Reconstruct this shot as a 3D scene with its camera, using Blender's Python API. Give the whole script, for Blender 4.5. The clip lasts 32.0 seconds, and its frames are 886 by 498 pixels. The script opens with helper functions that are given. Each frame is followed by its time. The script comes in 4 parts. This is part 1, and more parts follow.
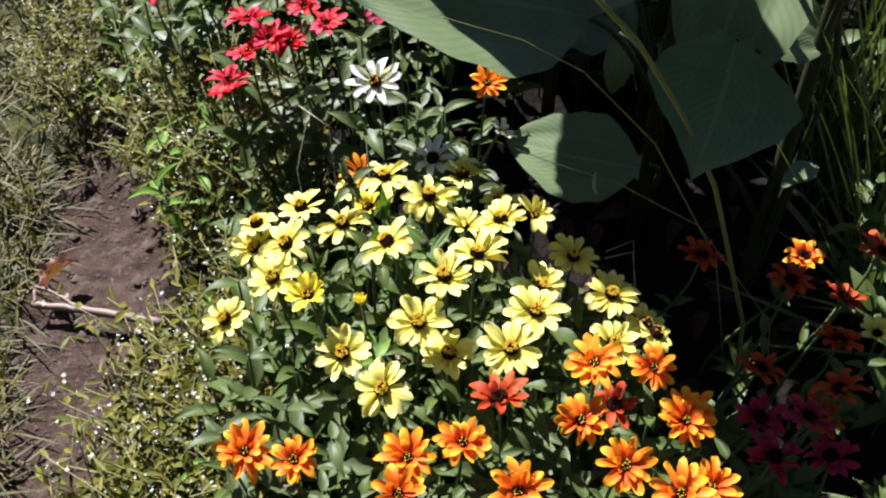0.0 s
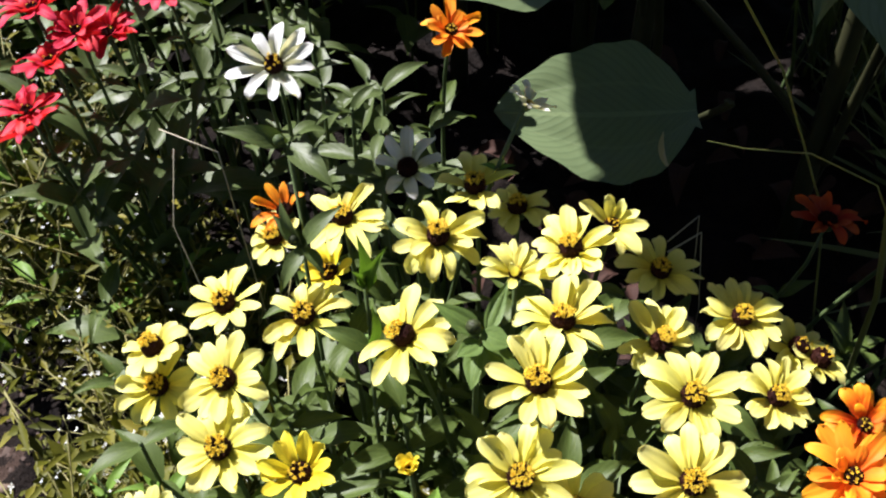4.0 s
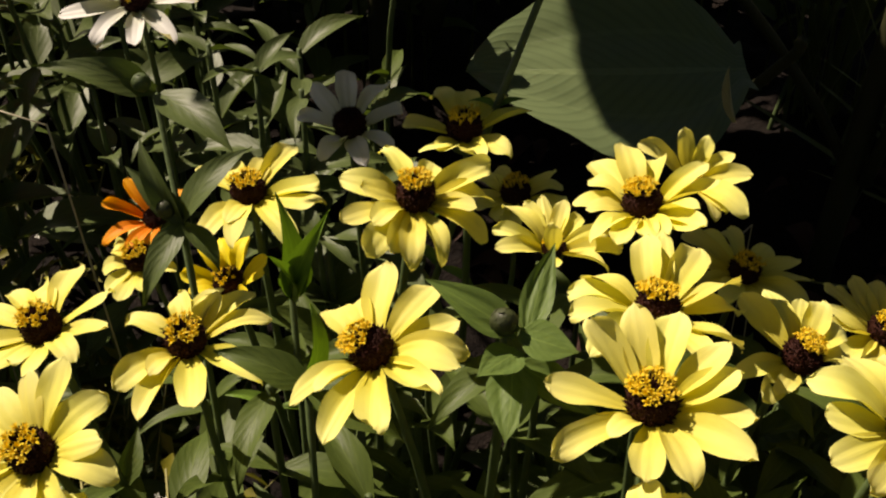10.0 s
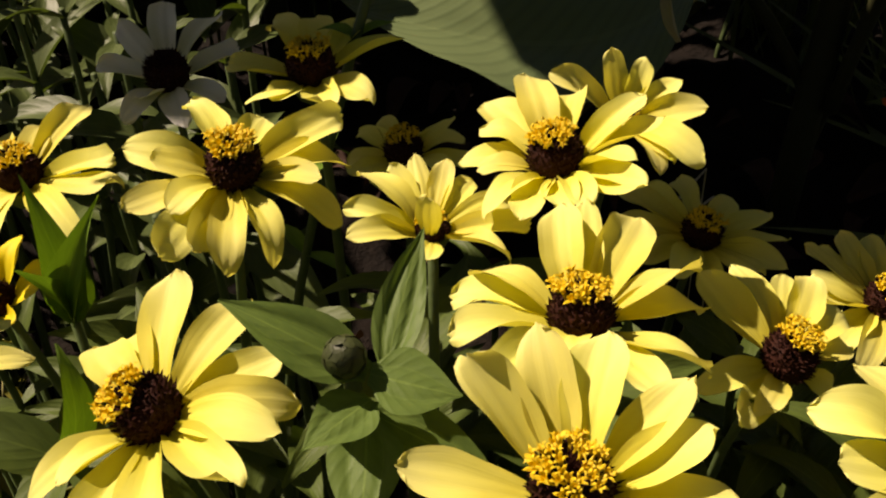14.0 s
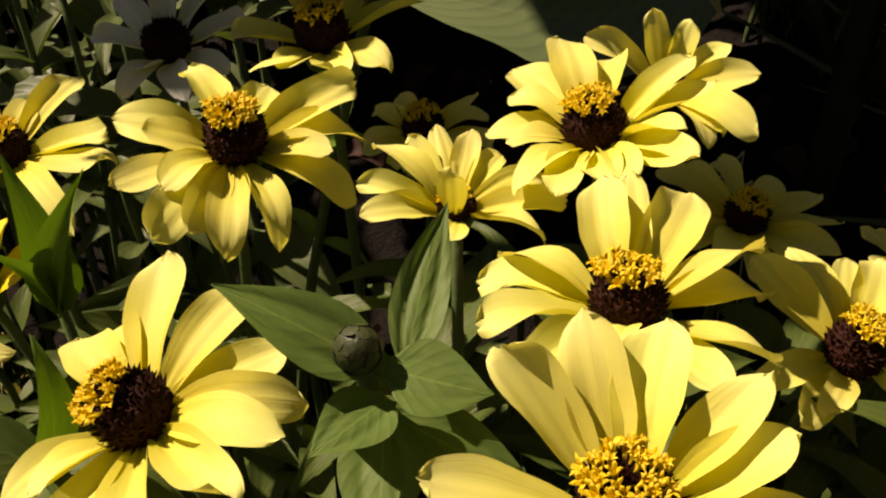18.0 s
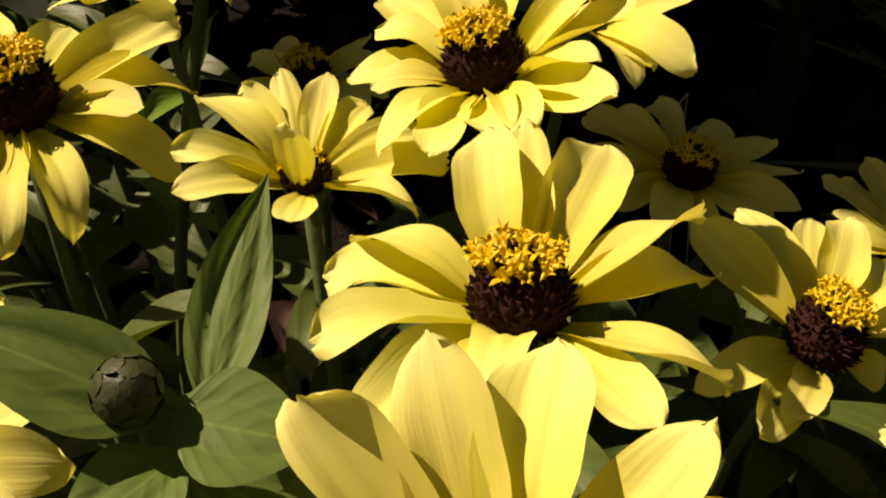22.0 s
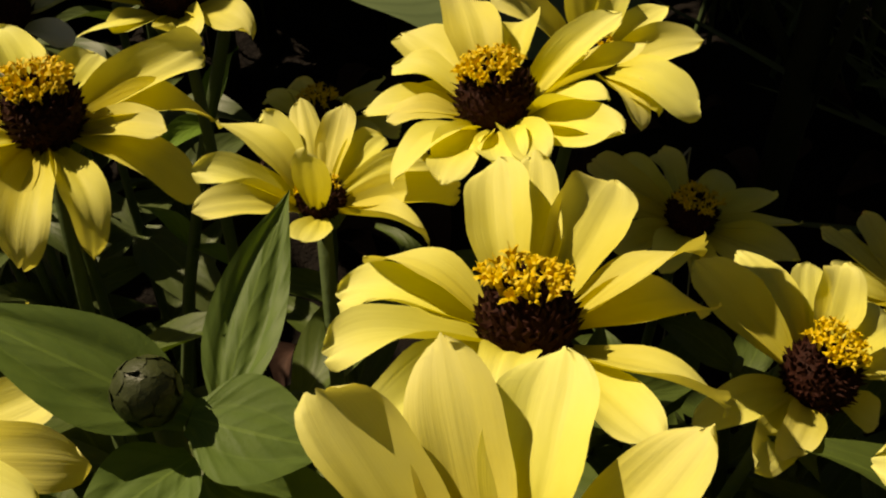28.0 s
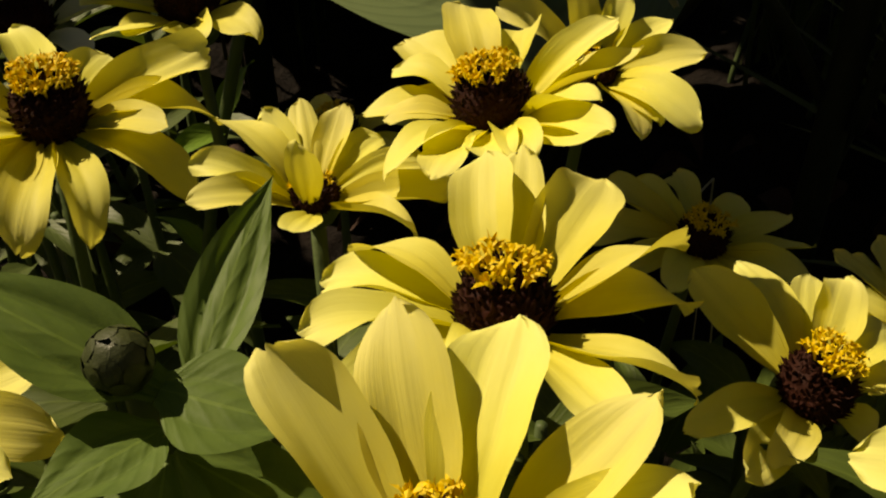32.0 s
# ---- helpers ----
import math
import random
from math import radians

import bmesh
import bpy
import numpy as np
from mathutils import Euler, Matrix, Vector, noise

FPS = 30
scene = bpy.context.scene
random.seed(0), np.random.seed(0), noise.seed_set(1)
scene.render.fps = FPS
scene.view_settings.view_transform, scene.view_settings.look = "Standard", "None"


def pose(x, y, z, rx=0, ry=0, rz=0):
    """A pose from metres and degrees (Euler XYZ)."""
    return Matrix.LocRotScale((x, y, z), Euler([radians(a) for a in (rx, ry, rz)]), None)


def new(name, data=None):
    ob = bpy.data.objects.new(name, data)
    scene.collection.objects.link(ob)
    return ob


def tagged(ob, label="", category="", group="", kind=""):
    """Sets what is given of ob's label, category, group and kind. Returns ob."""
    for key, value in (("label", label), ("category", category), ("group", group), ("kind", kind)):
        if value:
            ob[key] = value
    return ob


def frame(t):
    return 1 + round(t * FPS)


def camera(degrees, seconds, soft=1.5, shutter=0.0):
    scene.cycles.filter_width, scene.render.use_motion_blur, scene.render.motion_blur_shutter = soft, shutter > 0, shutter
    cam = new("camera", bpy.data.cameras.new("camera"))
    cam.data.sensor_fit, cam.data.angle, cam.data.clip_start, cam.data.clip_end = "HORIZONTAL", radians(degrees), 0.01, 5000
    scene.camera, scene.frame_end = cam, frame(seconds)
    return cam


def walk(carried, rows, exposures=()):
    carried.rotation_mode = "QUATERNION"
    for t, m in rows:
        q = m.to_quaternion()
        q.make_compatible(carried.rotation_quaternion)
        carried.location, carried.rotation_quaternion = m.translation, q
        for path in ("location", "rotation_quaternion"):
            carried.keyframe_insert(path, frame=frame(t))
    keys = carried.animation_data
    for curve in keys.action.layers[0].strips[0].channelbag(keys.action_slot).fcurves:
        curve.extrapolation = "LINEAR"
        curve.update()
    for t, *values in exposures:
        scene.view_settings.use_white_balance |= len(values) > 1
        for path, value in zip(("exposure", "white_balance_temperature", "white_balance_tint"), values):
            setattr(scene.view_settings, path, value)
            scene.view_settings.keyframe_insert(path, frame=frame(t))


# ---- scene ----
cam = camera(44.0, 32.0, 2.15)
METRES, EYE, TILT, LEAN, TURN = 1.278, 1.125, -46.0, 0.0, 0.0
ROWS = [
    (0.0, 0.0, 0.0, 0.0, 0.0, 0.0, -0.0),
    (0.5, -0.0084, 0.0022, 0.0113, -0.53, -0.1, 0.28),
    (1.0, -0.0329, 0.0069, 0.0108, -3.65, 0.62, 1.89),
    (1.5, -0.0903, 0.0256, 0.0136, -7.25, 1.1, 5.18),
    (2.0, -0.1168, 0.0624, 0.0234, -10.84, 0.94, 8.33),
    (2.5, -0.1219, 0.1374, 0.0494, -10.88, 0.9, 9.05),
    (3.0, -0.1129, 0.2254, 0.0722, -10.42, 0.4, 10.78),
    (3.5, -0.1008, 0.2976, 0.0729, -10.06, -3.4, 12.45),
    (5.5, -0.0758, 0.4454, 0.0658, -11.31, -5.0, 13.77),
    (6.0, -0.0701, 0.4895, 0.0642, -12.36, -5.72, 14.62),
    (6.5, -0.0639, 0.5178, 0.0538, -13.11, -5.75, 16.64),
    (7.0, -0.0717, 0.5339, 0.0503, -14.0, -4.44, 17.43),
    (7.5, -0.0849, 0.5489, 0.0383, -14.21, -2.04, 17.17),
    (8.0, -0.0969, 0.5473, 0.0337, -15.05, 0.23, 16.63),
    (8.5, -0.1014, 0.5494, 0.0319, -15.12, 1.24, 16.06),
    (9.0, -0.0947, 0.55, 0.0278, -15.67, 1.58, 15.95),
    (9.5, -0.0917, 0.5504, 0.024, -15.99, 2.28, 15.85),
    (10.0, -0.0921, 0.5545, 0.0119, -16.2, 2.69, 15.68),
    (10.5, -0.0978, 0.5682, -0.0025, -15.13, 3.88, 15.28),
    (11.0, -0.088, 0.5813, 0.0002, -14.74, 1.39, 16.01),
    (11.5, -0.0802, 0.5846, 0.0163, -15.72, 1.38, 16.48),
    (12.0, -0.0813, 0.5781, 0.0307, -14.86, 3.56, 16.22),
    (12.5, -0.072, 0.5916, 0.0253, -15.86, 2.79, 17.02),
    (13.0, -0.0565, 0.6046, 0.0189, -18.06, 0.63, 17.99),
    (13.5, -0.0486, 0.6178, 0.0157, -18.62, -0.21, 19.0),
    (15.5, -0.0414, 0.6523, 0.0158, -17.95, -1.09, 20.06),
    (16.0, -0.0389, 0.6558, 0.0144, -17.84, -1.3, 19.99),
    (16.5, -0.0393, 0.657, 0.0147, -17.71, -1.4, 19.97),
    (17.0, -0.0388, 0.6562, 0.0139, -17.83, -1.22, 20.11),
    (17.5, -0.0398, 0.6552, 0.0135, -17.75, -1.29, 20.05),
    (18.0, -0.0407, 0.65, 0.0129, -17.66, -0.42, 19.6),
    (18.5, -0.0407, 0.6464, 0.0113, -17.81, -0.08, 19.59),
    (19.0, -0.0406, 0.6466, 0.0116, -18.42, -0.82, 19.31),
    (19.5, -0.0369, 0.6492, 0.0154, -21.2, -2.16, 18.66),
    (20.0, -0.0298, 0.6691, 0.0226, -18.93, -2.13, 18.56),
    (20.5, -0.0172, 0.6824, 0.0173, -19.17, -3.46, 20.04),
    (21.0, -0.0129, 0.6874, 0.0156, -19.72, -3.71, 21.37),
    (21.5, -0.0132, 0.6878, 0.016, -20.38, -2.87, 22.14),
    (22.0, -0.0154, 0.685, 0.0104, -20.09, -3.55, 21.87),
    (22.5, -0.0179, 0.6832, 0.0134, -20.34, -2.89, 21.9),
    (23.0, -0.0217, 0.6828, 0.0151, -19.39, -2.5, 21.28),
    (23.5, -0.018, 0.6798, 0.013, -19.61, -1.82, 21.64),
    (24.0, -0.0149, 0.6826, 0.0117, -19.44, -1.92, 21.72),
    (24.5, -0.0155, 0.6812, 0.0123, -19.67, -1.74, 21.63),
    (25.0, -0.0132, 0.6836, 0.0115, -19.59, -1.72, 21.53),
    (25.5, -0.0162, 0.6859, 0.0126, -19.55, -1.62, 21.6),
    (27.5, -0.0198, 0.6804, 0.0065, -20.13, -0.85, 20.11),
    (28.0, -0.0191, 0.6817, 0.0077, -20.06, -0.63, 19.95),
    (28.5, -0.0188, 0.6861, 0.0077, -19.24, 0.22, 19.65),
    (29.0, -0.0177, 0.6873, 0.0056, -19.1, 0.59, 19.38),
    (29.5, -0.0168, 0.6859, 0.002, -18.69, 0.88, 19.34),
    (30.0, -0.016, 0.6837, 0.0012, -18.33, 1.52, 19.41),
    (30.5, -0.0158, 0.6819, 0.001, -18.15, 1.74, 19.19),
    (31.0, -0.0159, 0.6818, -0.0, -18.07, 2.08, 19.04),
    (31.5, -0.015, 0.681, 0.0003, -17.96, 2.2, 18.74),
    (32.0, -0.0154, 0.6797, -0.0002, -17.74, 2.51, 18.67),
]
EXPOSURES = [(0.0, 1.58, 5750, 21), (3.5, 1.58, 5700, 21), (5.5, 0.69, 7150, 19), (10.0, 0.56, 7750, 20), (16.0, 0.54, 8600, 22), (22.0, 0.46, 8900, 22), (23.0, 0.27, 9200, 18), (24.0, -0.12, 9400, 12), (28.0, 0.03, 9700, 11), (32.0, 0.06, 9900, 10)]
walk(cam, [(t, pose(0, 0, EYE, TILT, LEAN, TURN) @ pose(METRES * x, METRES * y, METRES * z, 90 + pitch, roll, yaw)) for t, x, y, z, yaw, pitch, roll in ROWS], EXPOSURES)

# ---- light: clear sky, sun ahead and to the left ----
SUN = Vector((-0.36, 0.53, 0.77)).normalized()
world = bpy.data.worlds.new("sky")
scene.world = world
world.use_nodes = True
wn = world.node_tree.nodes
sky = wn.new("ShaderNodeTexSky")
sky.sky_type, sky.sun_disc = "NISHITA", False
sky.sun_elevation, sky.sun_rotation = math.asin(SUN.z), math.atan2(SUN.x, SUN.y)
world.node_tree.links.new(sky.outputs[0], wn["Background"].inputs[0])
wn["Background"].inputs[1].default_value = 0.022
sun_data = bpy.data.lights.new("sun", "SUN")
sun_data.energy, sun_data.angle, sun_data.color = 5.3, radians(0.55), (1.0, 0.95, 0.86)
sun = new("sun", sun_data)
sun.rotation_euler = SUN.to_track_quat("Z", "Y").to_euler()

# ---- materials ----
rnd = random.Random(7)


class Nodes:
    """A small helper that strings shader nodes together."""

    def __init__(self, name):
        self.mat = bpy.data.materials.new(name)
        self.mat.use_nodes = True
        self.tree = self.mat.node_tree
        self.bsdf = self.tree.nodes["Principled BSDF"]
        self.out = self.tree.nodes["Material Output"]

    def add(self, kind, **values):
        node = self.tree.nodes.new("ShaderNode" + kind)
        for key, value in values.items():
            node.inputs[key.replace("_", " ")].default_value = value
        return node

    def link(self, a, b):
        self.tree.links.new(a, b)

    def noise(self, coords, scale, detail=4.0, rough=0.6):
        n = self.add("TexNoise", Scale=scale, Detail=detail, Roughness=rough)
        self.link(coords, n.inputs["Vector"])
        return n.outputs["Fac"]

    def ramp(self, fac, stops):
        r = self.tree.nodes.new("ShaderNodeValToRGB")
        e = r.color_ramp.elements
        while len(e) < len(stops):
            e.new(0.5)
        for slot, (p, c) in zip(e, stops):
            slot.position, slot.color = p, (*c, 1)
        self.link(fac, r.inputs["Fac"])
        return r.outputs["Color"]

    def mix(self, fac, a, b, mode="MIX"):
        m = self.tree.nodes.new("ShaderNodeMix")
        m.data_type, m.blend_type = "RGBA", mode
        for slot, v in ((m.inputs["Factor"], fac), (m.inputs["A"], a), (m.inputs["B"], b)):
            if isinstance(v, (int, float)):
                slot.default_value = v
            elif isinstance(v, tuple):
                slot.default_value = (*v, 1)
            else:
                self.link(v, slot)
        return m.outputs["Result"]

    def math(self, op, a, b=0.0):
        m = self.tree.nodes.new("ShaderNodeMath")
        m.operation = op
        for slot, v in zip(m.inputs, (a, b)):
            if isinstance(v, (int, float)):
                slot.default_value = v
            else:
                self.link(v, slot)
        return m.outputs[0]

    def finish(self, colour, rough=0.5, bump=None, strength=0.3, distance=0.001, through_light=0.0, glow=(1, 1, 1), spec=0.5):
        self.link(colour, self.bsdf.inputs["Base Color"])
        self.bsdf.inputs["Roughness"].default_value = rough
        self.bsdf.inputs["Specular IOR Level"].default_value = spec
        if bump is not None:
            b = self.add("Bump", Strength=strength, Distance=distance)
            self.link(bump, b.inputs["Height"])
            self.link(b.outputs[0], self.bsdf.inputs["Normal"])
        if through_light:
            tr = self.add("BsdfTranslucent")
            self.link(self.mix(1.0, colour, glow, "MULTIPLY"), tr.inputs["Color"])
            mx = self.add("MixShader", Fac=through_light)
            self.link(self.bsdf.outputs[0], mx.inputs[1])
            self.link(tr.outputs[0], mx.inputs[2])
            self.link(mx.outputs[0], self.out.inputs["Surface"])
        return self.mat


def sheet_coords(n, su, sv):
    """UV of a petal or leaf (across, along), stretched, and shifted from piece to piece."""
    uv = n.tree.nodes.new("ShaderNodeUVMap")
    info = n.tree.nodes.new("ShaderNodeObjectInfo")
    mp = n.add("Mapping")
    mp.inputs["Scale"].default_value = (su, sv, 1)
    n.link(uv.outputs[0], mp.inputs["Vector"])
    shift = n.add("CombineXYZ")
    n.link(n.math("MULTIPLY", info.outputs["Random"], 37.0), shift.inputs[2])
    n.link(shift.outputs[0], mp.inputs["Location"])
    sep = n.add("SeparateXYZ")
    n.link(uv.outputs[0], sep.inputs[0])
    return mp.outputs[0], sep.outputs[0], sep.outputs[1], info.outputs["Random"]


def petal_material(name, base, mid, tip, spot=0.0):
    n = Nodes(name)
    vec, u, v, rand = sheet_coords(n, 11, 0.8)
    streak = n.noise(vec, 1.0, 3.0)
    vec2, _, _, _ = sheet_coords(n, 3, 3)
    blot = n.noise(vec2, 1.5, 4.0)
    along = n.math("ADD", v, n.math("MULTIPLY", n.math("SUBTRACT", blot, 0.5), 0.35))
    col = n.ramp(along, [(0.05, base), (0.45, mid), (0.95, tip)])
    col = n.mix(n.math("MULTIPLY", n.math("SUBTRACT", streak, 0.45), 0.17), col, tuple(c * 0.66 for c in mid))
    hue = n.add("HueSaturation")
    n.link(n.math("ADD", n.math("MULTIPLY", rand, 0.14), 0.93), hue.inputs["Value"])
    n.link(n.math("ADD", n.math("MULTIPLY", rand, 0.012), 0.494), hue.inputs["Hue"])
    n.link(col, hue.inputs["Color"])
    col = hue.outputs[0]
    if spot:
        brown = n.math("GREATER_THAN", n.noise(vec2, 2.6, 2.0), 1 - spot)
        col = n.mix(n.math("MULTIPLY", brown, 0.6), col, (0.22, 0.1, 0.02))
    return n.finish(col, 0.58, streak, 0.22, 0.0006, 0.36, (1.0, 0.93, 0.42), 0.25)


def leaf_material(name, deep, fresh, veins=9, ribs=0.12, rough=0.5, through_light=0.28, spec=0.28):
    n = Nodes(name)
    vec, u, v, rand = sheet_coords(n, 2, 5)
    patch = n.noise(vec, 1.6, 4.0)
    dist = n.math("ABSOLUTE", n.math("SUBTRACT", u, 0.5))
    side_nerve = n.math("LESS_THAN", n.math("ABSOLUTE", n.math("SUBTRACT", dist, 0.22)), 0.012)
    rib = n.math("MAXIMUM", n.math("LESS_THAN", dist, 0.018), n.math("MULTIPLY", side_nerve, 0.4))
    wave = n.math("SINE", n.math("MULTIPLY", n.math("SUBTRACT", v, n.math("MULTIPLY", dist, 0.9)), veins * 2.0))
    vein = n.math("MULTIPLY", n.math("POWER", n.math("ABSOLUTE", wave), 5.0), ribs)
    col = n.mix(patch, deep, fresh)
    col = n.mix(n.math("MULTIPLY", rand, 0.5), col, tuple(0.5 * (a + b) * 1.15 for a, b in zip(deep, fresh)))
    col = n.mix(vein, col, tuple(c * 0.75 for c in deep))
    col = n.mix(n.math("MULTIPLY", rib, 0.35), col, tuple(min(1, c * 1.5) for c in fresh))
    fine = n.noise(vec, 30, 2.0)
    height = n.math("ADD", n.math("MULTIPLY", vein, -1.0), n.math("ADD", n.math("MULTIPLY", fine, 0.1), n.math("MULTIPLY", rib, -0.8)))
    return n.finish(col, rough, height, 0.4, 0.0012, through_light, (0.9, 1.0, 0.35), spec)


def plain_material(name, a, b, scale=300, rough=0.7, strength=0.4, distance=0.0008, through_light=0.0, spec=0.4):
    n = Nodes(name)
    geo = n.tree.nodes.new("ShaderNodeNewGeometry")
    f = n.noise(geo.outputs["Position"], scale, 4.0)
    g = n.noise(geo.outputs["Position"], scale * 0.13, 3.0)
    col = n.mix(n.math("MULTIPLY", n.math("ADD", f, g), 0.55), a, b)
    return n.finish(col, rough, f, strength, distance, through_light, (1, 1, 0.6), spec)


def island_material(name, cols, rough=0.55, through_light=0.25):
    """For many small joined pieces: each takes its own shade."""
    n = Nodes(name)
    geo = n.tree.nodes.new("ShaderNodeNewGeometry")
    k = len(cols)
    col = n.ramp(geo.outputs["Random Per Island"], [(i / max(1, k - 1), c) for i, c in enumerate(cols)])
    f = n.noise(geo.outputs["Position"], 160, 2.0)
    col = n.mix(n.math("MULTIPLY", f, 0.5), col, tuple(c * 0.6 for c in cols[0]))
    return n.finish(col, rough, f, 0.2, 0.0005, through_light, (0.95, 1.0, 0.4), 0.2)


YELLOW = petal_material("yellow_petal", (0.65, 0.58, 0.07), (0.79, 0.745, 0.165), (0.84, 0.81, 0.275), 0.16)
LEMON = petal_material("fresh_yellow_petal", (0.72, 0.60, 0.02), (0.82, 0.68, 0.03), (0.82, 0.70, 0.05))
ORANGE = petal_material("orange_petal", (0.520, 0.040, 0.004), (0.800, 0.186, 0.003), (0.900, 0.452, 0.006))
AMBER = petal_material("amber_petal", (0.74, 0.17, 0.006), (0.86, 0.27, 0.008), (0.90, 0.38, 0.012))
# rust-orange petals, the colour dimmed to carry the canna's shade
DIM_RUST = petal_material("dim_rust_petal", (0.30, 0.024, 0.006), (0.42, 0.050, 0.007), (0.50, 0.085, 0.010))
RED = petal_material("red_petal", (0.40, 0.010, 0.02), (0.58, 0.018, 0.035), (0.62, 0.04, 0.07))
PINK = petal_material("pink_petal", (0.22, 0.010, 0.025), (0.30, 0.014, 0.045), (0.34, 0.025, 0.06))
WHITE = petal_material("white_petal", (0.62, 0.64, 0.48), (0.74, 0.75, 0.70), (0.78, 0.78, 0.74))
LEAF = leaf_material("zinnia_leaf", (0.042, 0.068, 0.012), (0.092, 0.130, 0.028))
BROAD_LEAF = leaf_material("broad_bud_leaf", (0.070, 0.125, 0.030), (0.155, 0.225, 0.055), through_light=0.36, spec=0.22)
FRESH_LEAF = leaf_material("young_leaf", (0.09, 0.17, 0.02), (0.16, 0.27, 0.04), through_light=0.3)
GREY_LEAF = leaf_material("greyish_leaf", (0.047, 0.073, 0.020), (0.100, 0.132, 0.040), rough=0.46, spec=0.32)
CANNA_LEAF = leaf_material("canna_leaf", (0.070, 0.105, 0.045), (0.135, 0.175, 0.078), veins=26, ribs=0.22, rough=0.42, through_light=0.06, spec=0.3)
STEM = plain_material("green_stem", (0.035, 0.062, 0.018), (0.075, 0.108, 0.034), 250, 0.6, through_light=0.1)
TWIG = plain_material("dry_green_stem", (0.13, 0.135, 0.03), (0.25, 0.22, 0.085), 250, 0.7)
CANE = plain_material("canna_stem", (0.016, 0.020, 0.008), (0.038, 0.038, 0.016), 90, 0.5, spec=0.2)
STALK = plain_material("yellow_green_stalk", (0.11, 0.14, 0.03), (0.20, 0.20, 0.06), 120, 0.5)
DISC = plain_material("disc_scales", (0.006, 0.0024, 0.0018), (0.042, 0.010, 0.005), 900, 0.7, spec=0.12)
FLORET = plain_material("floret", (0.72, 0.46, 0.012), (0.86, 0.66, 0.04), 900, 0.6, through_light=0.2)
BUD = plain_material("bud_scales", (0.010, 0.014, 0.005), (0.052, 0.064, 0.018), 420, 0.5)
BARK = plain_material("stick_bark", (0.075, 0.048, 0.032), (0.22, 0.160, 0.115), 120, 0.55)
STRAW = plain_material("dry_straw", (0.26, 0.23, 0.14), (0.46, 0.42, 0.30), 120, 0.6)
DEAD_LEAF = leaf_material("dead_leaf", (0.11, 0.045, 0.028), (0.30, 0.14, 0.09), rough=0.6)
STRAW_LEAF = leaf_material("straw_leaf", (0.26, 0.23, 0.15), (0.42, 0.38, 0.28), rough=0.6)
BLADES = island_material("lawn_blades", [(0.038, 0.040, 0.003), (0.080, 0.076, 0.006), (0.052, 0.052, 0.004), (0.10, 0.090, 0.010), (0.18, 0.125, 0.035)])
WEED = island_material("edging_leaves", [(0.046, 0.054, 0.005), (0.088, 0.096, 0.007), (0.13, 0.130, 0.010), (0.23, 0.20, 0.024)])
WEED_FLOWER_GLINT = island_material("white_flowers_and_glints", [(0.7, 0.72, 0.62), (0.76, 0.76, 0.7)], 0.6)
TALL_GRASS = leaf_material("tall_grass_blade", (0.055, 0.078, 0.024), (0.135, 0.160, 0.058), veins=0, rough=0.32, spec=0.45)

# ---- mesh helpers ----
WORLD = {}


def mesh_of(name, verts, faces, mat, uvs=None, smooth=True):
    me = bpy.data.meshes.new(name)
    me.from_pydata([tuple(v) for v in verts], [], faces)
    if uvs is not None:
        layer = me.uv_layers.new(name="UVMap")
        for loop in me.loops:
            layer.data[loop.index].uv = uvs[loop.vertex_index]
    me.materials.append(mat)
    if smooth:
        me.polygons.foreach_set("use_smooth", [True] * len(me.polygons))
    me.update()
    return me


def thing(name, base, label, category, group="", kind=""):
    ob = new(name)
    ob.empty_display_size = 0.02
    ob.location = base
    WORLD[ob] = Matrix.Translation(base)
    return tagged(ob, label, category, group, kind)


def part(name, me, parent, w=None, label=""):
    """One mesh under its thing or part; w is its pose in the world."""
    ob = new(name, me)
    w = WORLD[parent] if w is None else w
    ob.parent = parent
    ob.matrix_basis = WORLD[parent].inverted() @ w
    WORLD[ob] = w
    return tagged(ob, label)


def grid(name, nu, nv, fn, mat):
    verts, uvs, faces = [], [], []
    for j in range(nv + 1):
        for i in range(nu + 1):
            verts.append(fn(i / nu * 2 - 1, j / nv))
            uvs.append((i / nu, j / nv))
    for j in range(nv):
        for i in range(nu):
            a = j * (nu + 1) + i
            faces.append((a, a + 1, a + nu + 2, a + nu + 1))
    return mesh_of(name, verts, faces, mat, uvs)


def tube_data(points, radii, sides=6):
    verts, faces = [], []
    for k, p in enumerate(points):
        d = (points[min(k + 1, len(points) - 1)] - points[max(k - 1, 0)]).normalized()
        q = d.to_track_quat("Z", "Y").to_matrix()
        for s in range(sides):
            a = 2 * math.pi * s / sides
            verts.append(p + q @ Vector((math.cos(a) * radii[k], math.sin(a) * radii[k], 0)))
    for k in range(len(points) - 1):
        for s in range(sides):
            a, b = k * sides + s, k * sides + (s + 1) % sides
            faces.append((a, b, b + sides, a + sides))
    faces.append(tuple(range(sides))[::-1])
    faces.append(tuple(range((len(points) - 1) * sides, len(points) * sides)))
    return verts, faces


def arc(points, n):
    """A smooth line through four control points (cubic Bezier)."""
    a, b, c, d = points
    out = []
    for k in range(n + 1):
        t = k / n
        s = 1 - t
        out.append(a * s ** 3 + b * 3 * s * s * t + c * 3 * s * t * t + d * t ** 3)
    return out


